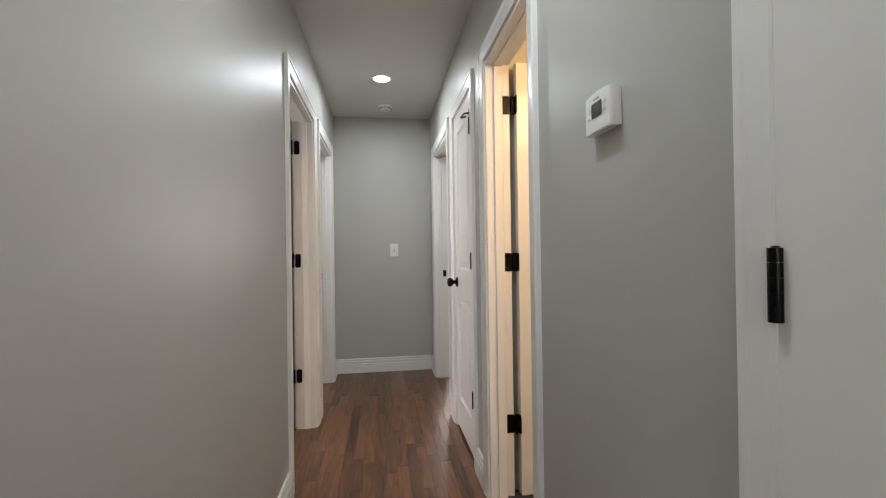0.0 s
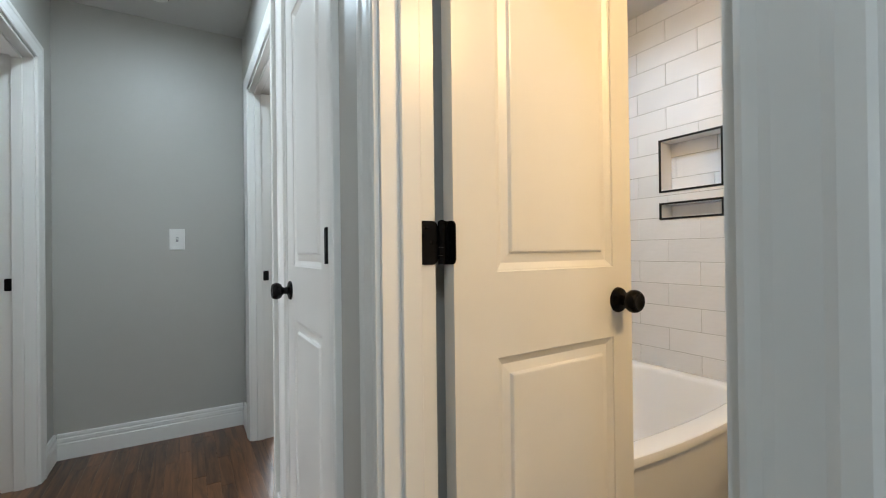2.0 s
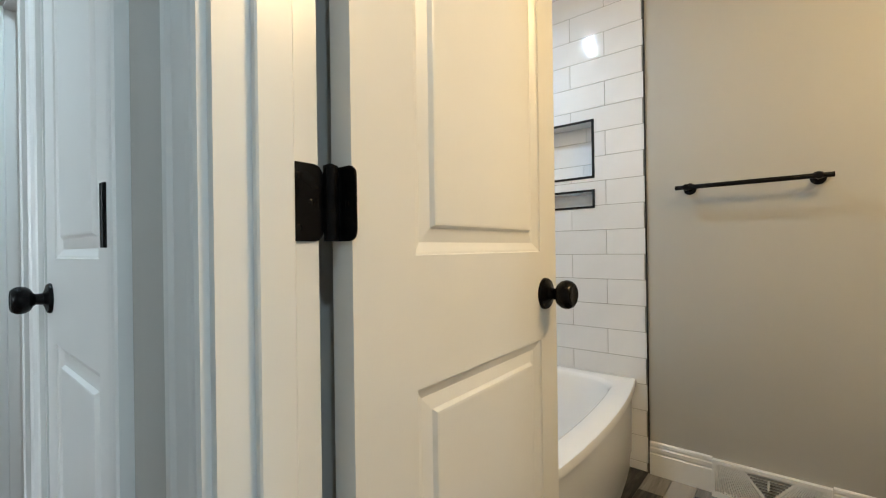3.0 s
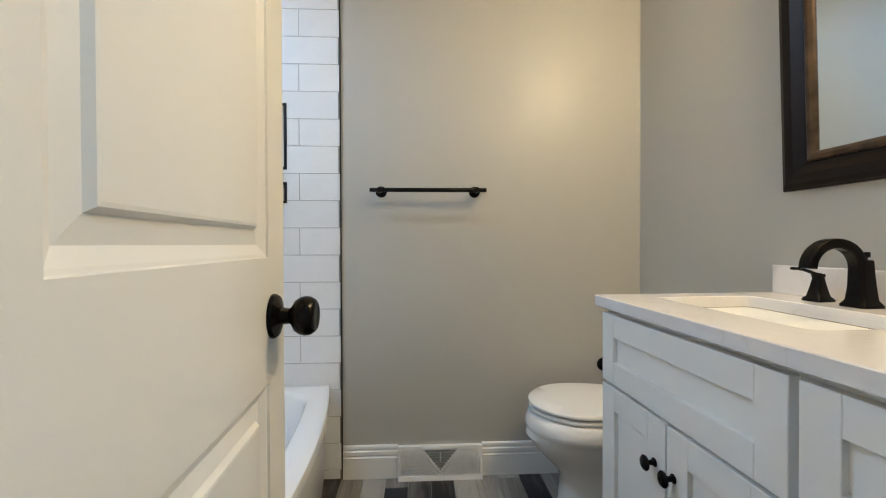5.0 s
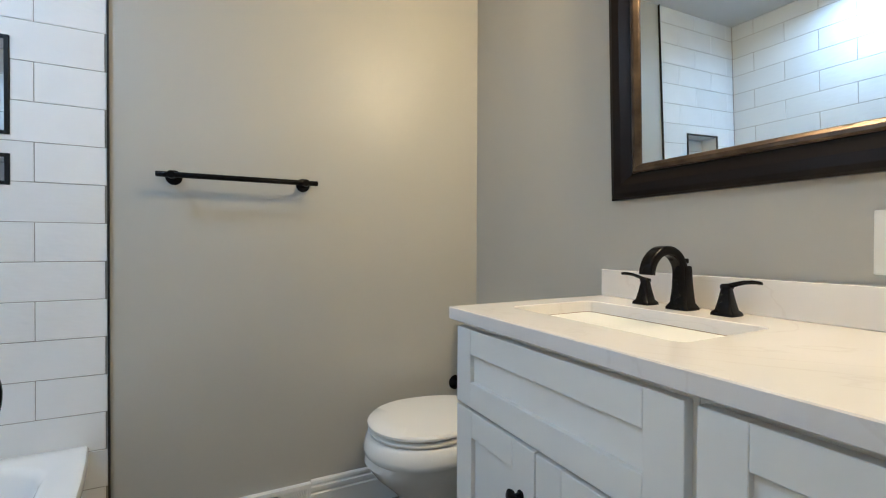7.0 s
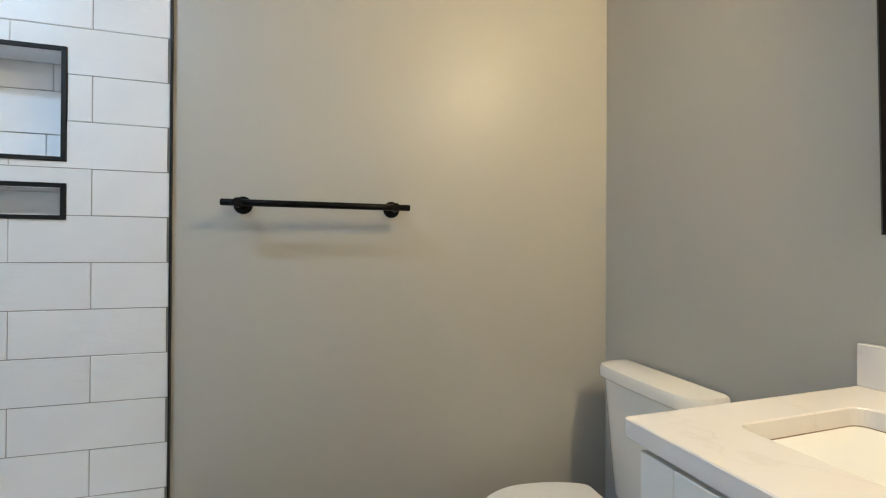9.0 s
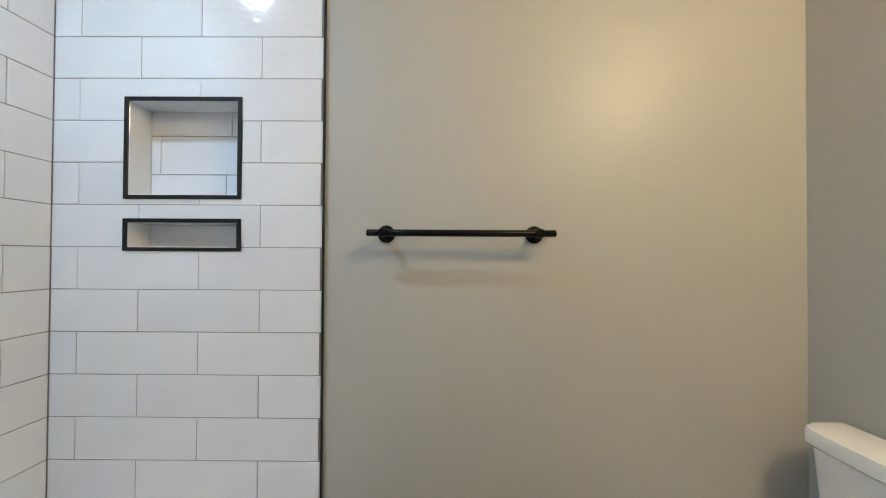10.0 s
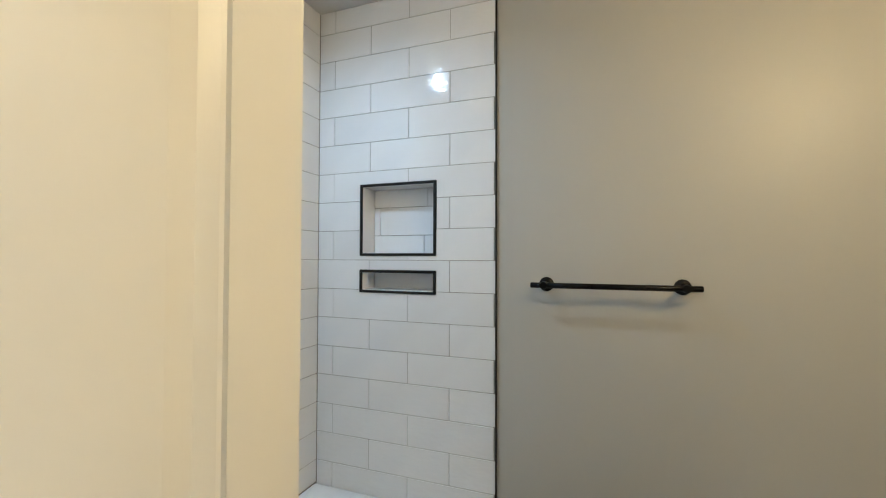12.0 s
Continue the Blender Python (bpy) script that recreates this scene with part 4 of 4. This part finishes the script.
box(bm, MX0 + 0.085, MX1 - 0.085, SOUTH + 0.004, SOUTH + 0.009, MZ0 + 0.085, MZ1 - 0.085)
part("glass", bm, MIRROR, t, "silvered mirror glass")
LEAN = Matrix.Translation((0, SOUTH, MZ0)) @ pose(0, 0, 0, -1.8) @ Matrix.Translation((0, -SOUTH, -MZ0))  # tilted top forward so that its reflection fits the camera's view
t.matrix_world = Matrix.Translation((2.3, SOUTH, 0)) @ pose(0, 0, 0, 0, 0, 1.1) @ Matrix.Translation((-2.3, -SOUTH, 0)) @ LEAN @ t.matrix_world

# ---- vanity light over the mirror ----
t = thing("vanity_light", (1.77, SOUTH, 2.15), "three-bulb black vanity light above the mirror", "wall light")
bm = bmesh.new()
box(bm, 1.60, 2.04, SOUTH - 0.01, SOUTH + 0.022, 2.165, 2.225, 0.004, 2)
part("back_plate", bm, BLACK, t)
for x, y, z in VANITY_LAMPS:
    bm = bmesh.new()
    tube(bm, [(x, SOUTH + 0.02, 2.195), (x, y - 0.02, 2.200), (x, y, 2.185), (x, y, 2.155)], [0.007, 0.007, 0.008, 0.018], 14)
    arm = part("arm", bm, BLACK, t, "", True)
    bm = bmesh.new()
    lathe(bm, [(0.014, 2.155), (0.020, 2.146), (0.026, 2.128), (0.017, 2.136), (0, 2.138)], Matrix.Translation((x, y, 0)), 20)
    part("bulb", bm, BULB, arm, "glowing frosted bulb", True)

# ---- outlet ----
ox, oz = 1.657, 1.066
t = thing("wall_outlet", (ox, SOUTH, oz), "white grounded double outlet with test buttons", "outlet")
bm = bmesh.new()
box(bm, ox - 0.0365, ox + 0.0365, SOUTH, SOUTH + 0.006, oz - 0.058, oz + 0.058, 0.0025, 2)
part("cover_plate", bm, PLASTIC, t)
bm = bmesh.new()
box(bm, ox - 0.0165, ox + 0.0165, SOUTH + 0.005, SOUTH + 0.0085, oz - 0.034, oz + 0.034, 0.001, 1)
face = part("receptacle", bm, PLASTIC, t)
for dz in (0.022, -0.022):
    for dx, w, h in ((-0.006, 0.0013, 0.0045), (0.006, 0.0013, 0.0038)):
        bm = bmesh.new()
        box(bm, ox + dx - w, ox + dx + w, SOUTH + 0.0083, SOUTH + 0.0089, oz + dz - h + 0.002, oz + dz + h + 0.002)
        part("slot", bm, GREY_SLOT, face)
    bm = bmesh.new()
    lathe(bm, [(0, 0.0006), (0.0024, 0.0006), (0.0024, 0)], Matrix.Translation((ox, SOUTH + 0.0084, oz + dz - 0.008)) @ pose(0, 0, 0, -90), 12)
    part("ground_hole", bm, GREY_SLOT, face)
bm = bmesh.new()
box(bm, ox - 0.007, ox + 0.0135, SOUTH + 0.008, SOUTH + 0.0098, oz - 0.0045, oz + 0.0045, 0.0006, 1)
part("button", bm, PLASTIC, face)
for dz in (0.0028, -0.0028):
    bm = bmesh.new()
    box(bm, ox - 0.0135, ox - 0.0105, SOUTH + 0.008, SOUTH + 0.0090, oz + dz - 0.0016, oz + dz + 0.0016)
    part("indicator", bm, GREY_SLOT, face)
for dz in (0.048, -0.048):
    bm = bmesh.new()
    lathe(bm, [(0, 0.0012), (0.0028, 0.0008), (0.0034, 0)], Matrix.Translation((ox, SOUTH + 0.006, oz + dz)) @ pose(0, 0, 0, -90), 12)
    part("screw", bm, PLASTIC, t)
t.matrix_world = SKEW @ t.matrix_world

# ---- towel bar ----
BX, BZ = 2.951, 1.280
t = thing("towel_bar", (FAR, 2.03, BZ), "matte black towel bar with two round posts", "towel bar")
bm = bmesh.new()
tube(bm, [(BX, 1.786, BZ), (BX, 1.788, BZ), (BX, 2.280, BZ), (BX, 2.282, BZ)], [0.0080, 0.0092, 0.0092, 0.0080], 20)
part("bar", bm, BLACK, t, "", True)
for y in (1.828, 2.240):
    bm = bmesh.new()
    lathe(bm, [(0, 0), (0.0245, 0), (0.0245, 0.005), (0.022, 0.008), (0.0115, 0.010), (0.0095, 0.014), (0.0095, 0.062), (0.0125, 0.066), (0.0125, 0.088), (0.011, 0.091), (0, 0.091)],
          Matrix.Translation((FAR, y, BZ)) @ pose(0, 0, 0, 0, -90), 28)
    part("post", bm, BLACK, t, "", True)

# ---- toilet-roll holder on the cabinet's side ----
t = thing("toilet_roll_holder", (VX1, 1.541, 0.700), "small black post holder on the cabinet's side", "paper holder")
bm = bmesh.new()
lathe(bm, [(0, 0), (0.013, 0), (0.013, 0.004), (0.008, 0.008), (0.0065, 0.014), (0.0065, 0.058), (0.012, 0.064), (0.0185, 0.068), (0.0185, 0.072), (0.015, 0.075), (0, 0.076)],
      Matrix.Translation((VX1, 1.541, 0.700)) @ pose(0, 0, 0, 0, 90), 24)
part("post", bm, BLACK, t, "", True)
t.matrix_world = SKEW @ t.matrix_world

# ---- toilet ----
QX = 2.735
t = thing("toilet", (QX, 1.35, FB), "white two-piece toilet with its lid down", "toilet")


def oval(cx, cy, half, front, back, z, n=48, flat=2.0):
    """An egg outline: half width, and its reach to the front (+y) and back."""
    out = []
    for k in range(n):
        a = 2 * math.pi * k / n
        c, s = math.cos(a), math.sin(a)
        x = half * math.copysign(abs(c) ** (2 / flat), c)
        y = (front if s > 0 else back) * math.copysign(abs(s) ** (2 / (2.0 if s > 0 else flat)), s)
        out.append((cx + x, cy + y, z))
    return out


def lid_outline(half, front, back, z, n=56):
    """A toilet lid: round to the front, tapering to a short straight edge at the hinge."""
    out = []
    for k in range(n):
        a = 2 * math.pi * k / n
        c, s = math.cos(a), math.sin(a)
        if s >= 0:
            x, y = half * c, front * s
        elif s > -0.82:
            u = -s / 0.82
            x, y = math.copysign(half * math.sqrt(1 - 0.52 * u * u), c), -back * u
        else:
            x, y = half * 0.69 * c / 0.572, -back
        out.append((QX + x, 1.46 + y, z))
    return out


def stack(bm, rings, cap=(True, True)):
    loops = [[bm.verts.new(p) for p in r] for r in rings]
    for a, b in zip(loops, loops[1:]):
        loft(bm, a, b)
    for loop, want in zip((loops[0], loops[-1]), cap):
        if want:
            bm.faces.new(loop)


bm = bmesh.new()
stack(bm, [oval(QX, 1.38, 0.112, 0.165, 0.20, FB, flat=3), oval(QX, 1.38, 0.114, 0.168, 0.20, FB + 0.015, flat=3), oval(QX, 1.38, 0.104, 0.158, 0.20, FB + 0.040, flat=3),
           oval(QX, 1.38, 0.098, 0.152, 0.20, FB + 0.120, flat=3.4), oval(QX, 1.39, 0.100, 0.152, 0.20, FB + 0.165, flat=2.4), oval(QX, 1.41, 0.118, 0.168, 0.20, FB + 0.206, flat=2.2),
           oval(QX, 1.44, 0.150, 0.190, 0.20, FB + 0.256), oval(QX, 1.46, 0.176, 0.206, 0.20, FB + 0.306), oval(QX, 1.46, 0.187, 0.200, 0.20, FB + 0.330),
           oval(QX, 1.46, 0.193, 0.206, 0.20, FB + 0.336), oval(QX, 1.46, 0.195, 0.208, 0.20, FB + 0.352), oval(QX, 1.46, 0.191, 0.204, 0.20, FB + 0.370),
           oval(QX, 1.46, 0.183, 0.196, 0.20, FB + 0.390), oval(QX, 1.46, 0.172, 0.186, 0.20, FB + 0.398)])
part("bowl", bm, PORCELAIN, t, "", True)
for nm, z0, z1, g in (("seat", FB + 0.400, FB + 0.417, 0.0), ("lid", FB + 0.421, FB + 0.440, 0.003)):
    bm = bmesh.new()
    stack(bm, [lid_outline(0.174 + g, 0.186 + g, 0.205, z0), lid_outline(0.180 + g, 0.192 + g, 0.21, z0 + 0.004),
               lid_outline(0.180 + g, 0.192 + g, 0.21, z1 - 0.007), lid_outline(0.174 + g, 0.185 + g, 0.205, z1 - 0.001),
               lid_outline(0.10, 0.14, 0.13, z1 + 0.002)])
    part(nm, bm, PLASTIC if nm == "seat" else PORCELAIN, t, "", True)


def tank_ring(grow, z, r=0.05, n=10):
    """Flat back, curved front with wide corners."""
    x0, x1, y0, y1 = QX - 0.180 - grow, QX + 0.184 + grow, SOUTH + 0.028, 1.184 + grow
    pts = [(x0, y0), (x1, y0)]
    for k in range(2 * n + 1):
        f = k / (2 * n)
        s = 1 - 2 * f
        a = abs(s) ** 14
        pts.append((x0 + (x1 - x0) * (1 - f), y1 - a * 0.045 - 0.008 * s * s))
    return [(x, y, z) for x, y in pts]


bm = bmesh.new()
stack(bm, [tank_ring(-0.030, FB + 0.375), tank_ring(-0.022, FB + 0.40), tank_ring(0.0, FB + 0.745)])
part("tank", bm, PORCELAIN, t, "", True)
bm = bmesh.new()
stack(bm, [tank_ring(0.006, FB + 0.747), tank_ring(0.012, FB + 0.753), tank_ring(0.012, FB + 0.777), tank_ring(0.008, FB + 0.786), tank_ring(-0.004, FB + 0.790)])
part("tank_lid", bm, PORCELAIN, t, "", True)
bm = bmesh.new()
box(bm, QX - 0.09, QX + 0.09, SOUTH + 0.05, 1.28, FB + 0.30, FB + 0.384, 0.012, 2)
part("deck", bm, PORCELAIN, t)

# ---- wall vent ----
VY0, VY1, VZ0, VZ1 = 1.800, 2.170, FB, 0.157
t = thing("baseboard_vent", (FAR, (VY0 + VY1) / 2, FB), "white enamelled steel baseboard vent with fanned louvres", "vent")
bm = bmesh.new()
for y0, y1, z0, z1 in ((VY0, VY0 + 0.010, VZ0, VZ1), (VY1 - 0.010, VY1, VZ0, VZ1), (VY0 + 0.010, VY1 - 0.010, VZ1 - 0.014, VZ1), (VY0 + 0.010, VY1 - 0.010, VZ0, VZ0 + 0.020)):
    prism(bm, [(0.0, z0), (0.046 - 0.18 * (z0 - FB), z0), (0.046 - 0.18 * (z1 - FB), z1), (0.0, z1)], lambda a, b, k: (FAR - a, y0 + (y1 - y0) * k, b))
part("frame", bm, VENT_METAL, t)
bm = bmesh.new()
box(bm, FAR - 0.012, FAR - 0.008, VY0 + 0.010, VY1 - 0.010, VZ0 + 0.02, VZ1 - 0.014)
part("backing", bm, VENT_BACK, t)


def louvre(pa, pb, w, name="louvre", mat=VENT_METAL):
    """A thin sloping bar between two (y, z) points on the vent's face."""
    bm = bmesh.new()
    (ya, za), (yb, zb) = pa, pb
    ln = math.hypot(yb - ya, zb - za)
    ny, nz = -(zb - za) / ln * w / 2, (yb - ya) / ln * w / 2

    def fx(z):
        return FAR - 0.043 + 0.18 * (z - FB)
    low = [(fx(za), ya + ny, za + nz), (fx(zb), yb + ny, zb + nz), (fx(zb), yb - ny, zb - nz), (fx(za), ya - ny, za - nz)]
    front, back = [bm.verts.new(p) for p in low], [bm.verts.new((p[0] + 0.014, p[1], p[2])) for p in low]
    bm.faces.new(front)
    bm.faces.new(back)
    for i in range(4):
        j = (i + 1) % 4
        bm.faces.new([front[i], front[j], back[j], back[i]])
    part(name, bm, mat, t)


mid, zt, zb_ = (VY0 + VY1) / 2, VZ1 - 0.014, VZ0 + 0.020
tip, spread = (mid, zb_ + 0.012), 0.082
louvre((mid - spread, zt), tip, 0.009, "divider")
louvre((mid + spread, zt), tip, 0.009, "divider")
for k in range(1, 9):
    z = tip[1] + (zt - tip[1]) * k / 9
    half = spread * k / 9 - 0.006
    louvre((mid - half, z), (mid + half, z), 0.0028, "louvre", VENT_GREY)
for s in (-1, 1):
    for k in range(17):
        y_top = mid + s * (spread + 0.006 + 0.0055 * k)
        y_low = mid + s * (0.012 + 0.0098 * k)
        y_low = max(VY0 + 0.012, min(VY1 - 0.012, y_low))
        y_top = max(VY0 + 0.012, min(VY1 - 0.012, y_top))
        louvre((y_top, zt), (y_low, zb_), 0.0042)
bm = bmesh.new()
box(bm, FAR - 0.040, FAR - 0.022, mid - 0.003, mid + 0.003, zt - 0.045, zt - 0.012, 0.001, 1)
part("damper_lever", bm, VENT_METAL, t)

# ---- tile edge strips and niches ----
EDGE = 2.418
bm = bmesh.new()
box(bm, FAR - 0.0115, FAR + 0.002, EDGE - 0.0045, EDGE - 0.0005, FB, HB)
structure("trim_tile_edge", bm, BLACK_TRIM, "black metal edge strip beside the tiles", "trim")
for i, (y0, y1, z0, z1) in enumerate(NICHES):
    t = thing("shower_niche", (FAR, (y0 + y1) / 2, z0), "tiled shower niche edged in black metal", "shower niche", "shower niches")
    bm = bmesh.new()
    for a, b, p, q in ((y0 - 0.006, y0 + 0.005, z0 - 0.006, z1 + 0.006), (y1 - 0.005, y1 + 0.006, z0 - 0.006, z1 + 0.006), (y0 + 0.005, y1 - 0.005, z1 - 0.005, z1 + 0.006), (y0 + 0.005, y1 - 0.005, z0 - 0.006, z0 + 0.004)):
        box(bm, FAR - 0.0125, FAR + 0.004, a, b, p, q, 0.001, 1)
    part("edge_trim", bm, BLACK_TRIM, t, "black metal edge trim")
    D = FAR + 0.090
    bm = bmesh.new()
    box(bm, D, D + 0.02, y0 + 0.001, y1 - 0.001, z0 + 0.001, z1 - 0.001)
    part("grout_bed", bm, GROUT, t)
    for nm, a, b, p, q in (("side_tile", y0, y0 + 0.006, z0, z1), ("side_tile", y1 - 0.006, y1, z0, z1), ("top_tile", y0 + 0.006, y1 - 0.006, z1 - 0.006, z1), ("bottom_tile", y0 + 0.006, y1 - 0.006, z0, z0 + 0.006)):
        bm = bmesh.new()
        box(bm, FAR - 0.006, D, a, b, p, q, 0.0008, 1)
        part(nm, bm, TILE, t)
    rows = [(z0 + 0.0065, 1.4595, (2.735,)), (1.4615, 1.5755, (2.935,)), (1.5775, z1 - 0.0065, (2.720,))] if i == 0 else [(z0 + 0.0065, z1 - 0.0065, ())]
    for p, q, cuts in rows:
        ys = [y0 + 0.0065, *cuts, y1 - 0.0065]
        for a, b in zip(ys, ys[1:]):
            bm = bmesh.new()
            box(bm, D - 0.006, D, a + 0.001, b - 0.001, p, q, 0.0008, 1)
            part("tile", bm, TILE, t)

# ---- bathroom floor tiles ----
bm = bmesh.new()
box(bm, XB - 0.06, FAR, SOUTH, NORTH, -0.1, FB - 0.004)
floor = structure("floor_bath", bm, GROUT, "grey wood-look plank tiles on the bathroom floor", "floor")
rng = random.Random(5)
PITCH, LONG = 0.098, 0.60
y = SOUTH
shared = {}
while y < 2.60:
    x = XB - 0.02 - rng.random() * LONG
    while x < FAR:
        a, b = max(x, XB - 0.02) + 0.0012, min(x + LONG, FAR) - 0.0012
        if b - a > 0.03:
            key = round(b - a, 3)
            if key not in shared:
                bm = bmesh.new()
                box(bm, -(b - a) / 2, (b - a) / 2, -PITCH / 2 + 0.0011, PITCH / 2 - 0.0011, -0.006, 0, 0.001, 1)
                shared[key] = mesh_of("plank_tile", bm, GREY_PLANK)
            ob = new("plank_tile", shared[key])
            ob.parent = floor
            ob.location = ((a + b) / 2, y + PITCH / 2, FB)
        x += LONG
    y += PITCH

# ---- hall floor planks ----
bm = bmesh.new()
box(bm, XL - 0.122, XB - 0.06, -1.6, END, -0.1, -0.003)
floor = structure("floor_hall", bm, GAP, "red-brown oak strip floor along the hall", "floor")
rng = random.Random(11)
WIDE = 0.058
x = XL - 0.13
while x < XB - 0.062:
    a, b = max(x, XL - 0.121), min(x + WIDE, XB - 0.061)
    y = -1.6 - rng.random() * 0.6
    while y < END and b - a > 0.005:
        ln = rng.choice((0.32, 0.45, 0.6, 0.75, 0.9, 1.1))
        p, q = max(y, -1.599), min(y + ln, END - 0.001)
        if q - p > 0.02:
            bm = bmesh.new()
            box(bm, -(b - a) / 2 + 0.0004, (b - a) / 2 - 0.0004, -(q - p) / 2 + 0.0004, (q - p) / 2 - 0.0004, -0.003, 0, 0.0006, 1)
            ob = new("plank", mesh_of("plank", bm, OAK))
            ob.parent = floor
            ob.location = ((a + b) / 2, (p + q) / 2, rng.uniform(-0.0002, 0.0002))
        y += ln
    x += WIDE
bm = bmesh.new()
prism(bm, [(XB - 0.062, 0.0), (XB - 0.020, 0.0), (XB - 0.020, FB + 0.002), (XB - 0.030, FB + 0.003), (XB - 0.058, 0.006)], lambda a, b, k: (a, BATH[0] + 0.007 + (BATH[1] - BATH[0] - 0.014) * k, b))
structure("trim_threshold", bm, OAK, "low oak threshold strip in the bathroom doorway", "trim")

# ---- wall tiles ----
ROW, TLEN, ZROW = 0.1183, 0.3395, 1.1225
JOINT = 0.0020
tile_mesh = {}


def tile_piece(parent, axis, c, u0, u1, z0, z1, holes=()):
    """One tile on a wall plane; where a niche cuts it, its remaining rectangles stay one piece."""
    rects = [(u0, u1, z0, z1)]
    for a, b, p, q in holes:
        nxt = []
        for r in rects:
            if r[0] >= b or r[1] <= a or r[2] >= q or r[3] <= p:
                nxt.append(r)
                continue
            if r[0] < a:
                nxt.append((r[0], a, r[2], r[3]))
            if r[1] > b:
                nxt.append((b, r[1], r[2], r[3]))
            lo, hi = max(r[0], a), min(r[1], b)
            if r[2] < p:
                nxt.append((lo, hi, r[2], p))
            if r[3] > q:
                nxt.append((lo, hi, q, r[3]))
        rects = nxt
    if not rects:
        return
    cu, cz = (u0 + u1) / 2, (z0 + z1) / 2
    whole = len(rects) == 1
    key = (axis, round(u1 - u0, 4), round(z1 - z0, 4)) if rects == [(u0, u1, z0, z1)] else None
    data = tile_mesh.get(key) if key else None
    if not data:
        bm = bmesh.new()
        for a, b, p, q in rects:
            if axis == "x":
                box(bm, -0.008, 0, a - cu, b - cu, p - cz, q - cz, 0.0012 if whole else 0, 1)
            else:
                box(bm, a - cu, b - cu, -0.008, 0, p - cz, q - cz, 0.0012 if whole else 0, 1)
        data = mesh_of("tile", bm, TILE)
        if key:
            tile_mesh[key] = data
    ob = new("tile", data)
    ob.parent = parent
    ob.location = (c, cu, cz) if axis == "x" else (cu, c, cz)


def tiled(parent, axis, c, u0, u1, z0, z1, joint_a, joint_b, holes=()):
    k = math.floor((z0 - ZROW) / ROW)
    while ZROW + k * ROW < z1:
        p, q = max(z0, ZROW + k * ROW) + JOINT / 2, min(z1, ZROW + (k + 1) * ROW) - JOINT / 2
        j = (joint_a if k % 2 == 0 else joint_b)
        u = j + math.floor((u0 - j) / TLEN) * TLEN
        while u < u1 and q - p > 0.006:
            a, b = max(u0, u) + JOINT / 2, min(u1, u + TLEN) - JOINT / 2
            if b - a > 0.006:
                tile_piece(parent, axis, c, a, b, p, q, holes)
            u += TLEN
        k += 1


hole = [(a - 0.007, b + 0.007, p - 0.007, q + 0.007) for a, b, p, q in NICHES]
far_wall, north_wall = bpy.data.objects["wall_bath_far"], bpy.data.objects["wall_bath_north"]
bm = bmesh.new()
for a, b, p, q in ((EDGE, NICHES[0][0] - 0.0065, FB, HB), (NICHES[0][1] + 0.0065, NORTH - 0.001, FB, HB)):
    box(bm, FAR - 0.0055, FAR + 0.001, a, b, p, q)
for p, q in ((FB, NICHES[1][2] - 0.0065), (NICHES[1][3] + 0.0065, NICHES[0][2] - 0.0065), (NICHES[0][3] + 0.0065, HB)):
    box(bm, FAR - 0.0055, FAR + 0.001, NICHES[0][0] - 0.0065, NICHES[0][1] + 0.0065, p, q)
part("grout_bed", bm, GROUT, far_wall)
bm = bmesh.new()
box(bm, 1.49, FAR - 0.006, NORTH - 0.0055, NORTH + 0.001, RIM - 0.02, HB)
part("grout_bed", bm, GROUT, north_wall)
tiled(far_wall, "x", FAR, EDGE, NORTH - 0.0085, FB, HB, 2.763, 2.5925, hole)
tiled(north_wall, "y", NORTH, 1.49, FAR - 0.0085, RIM + 0.001, HB, 2.891, 2.7215)
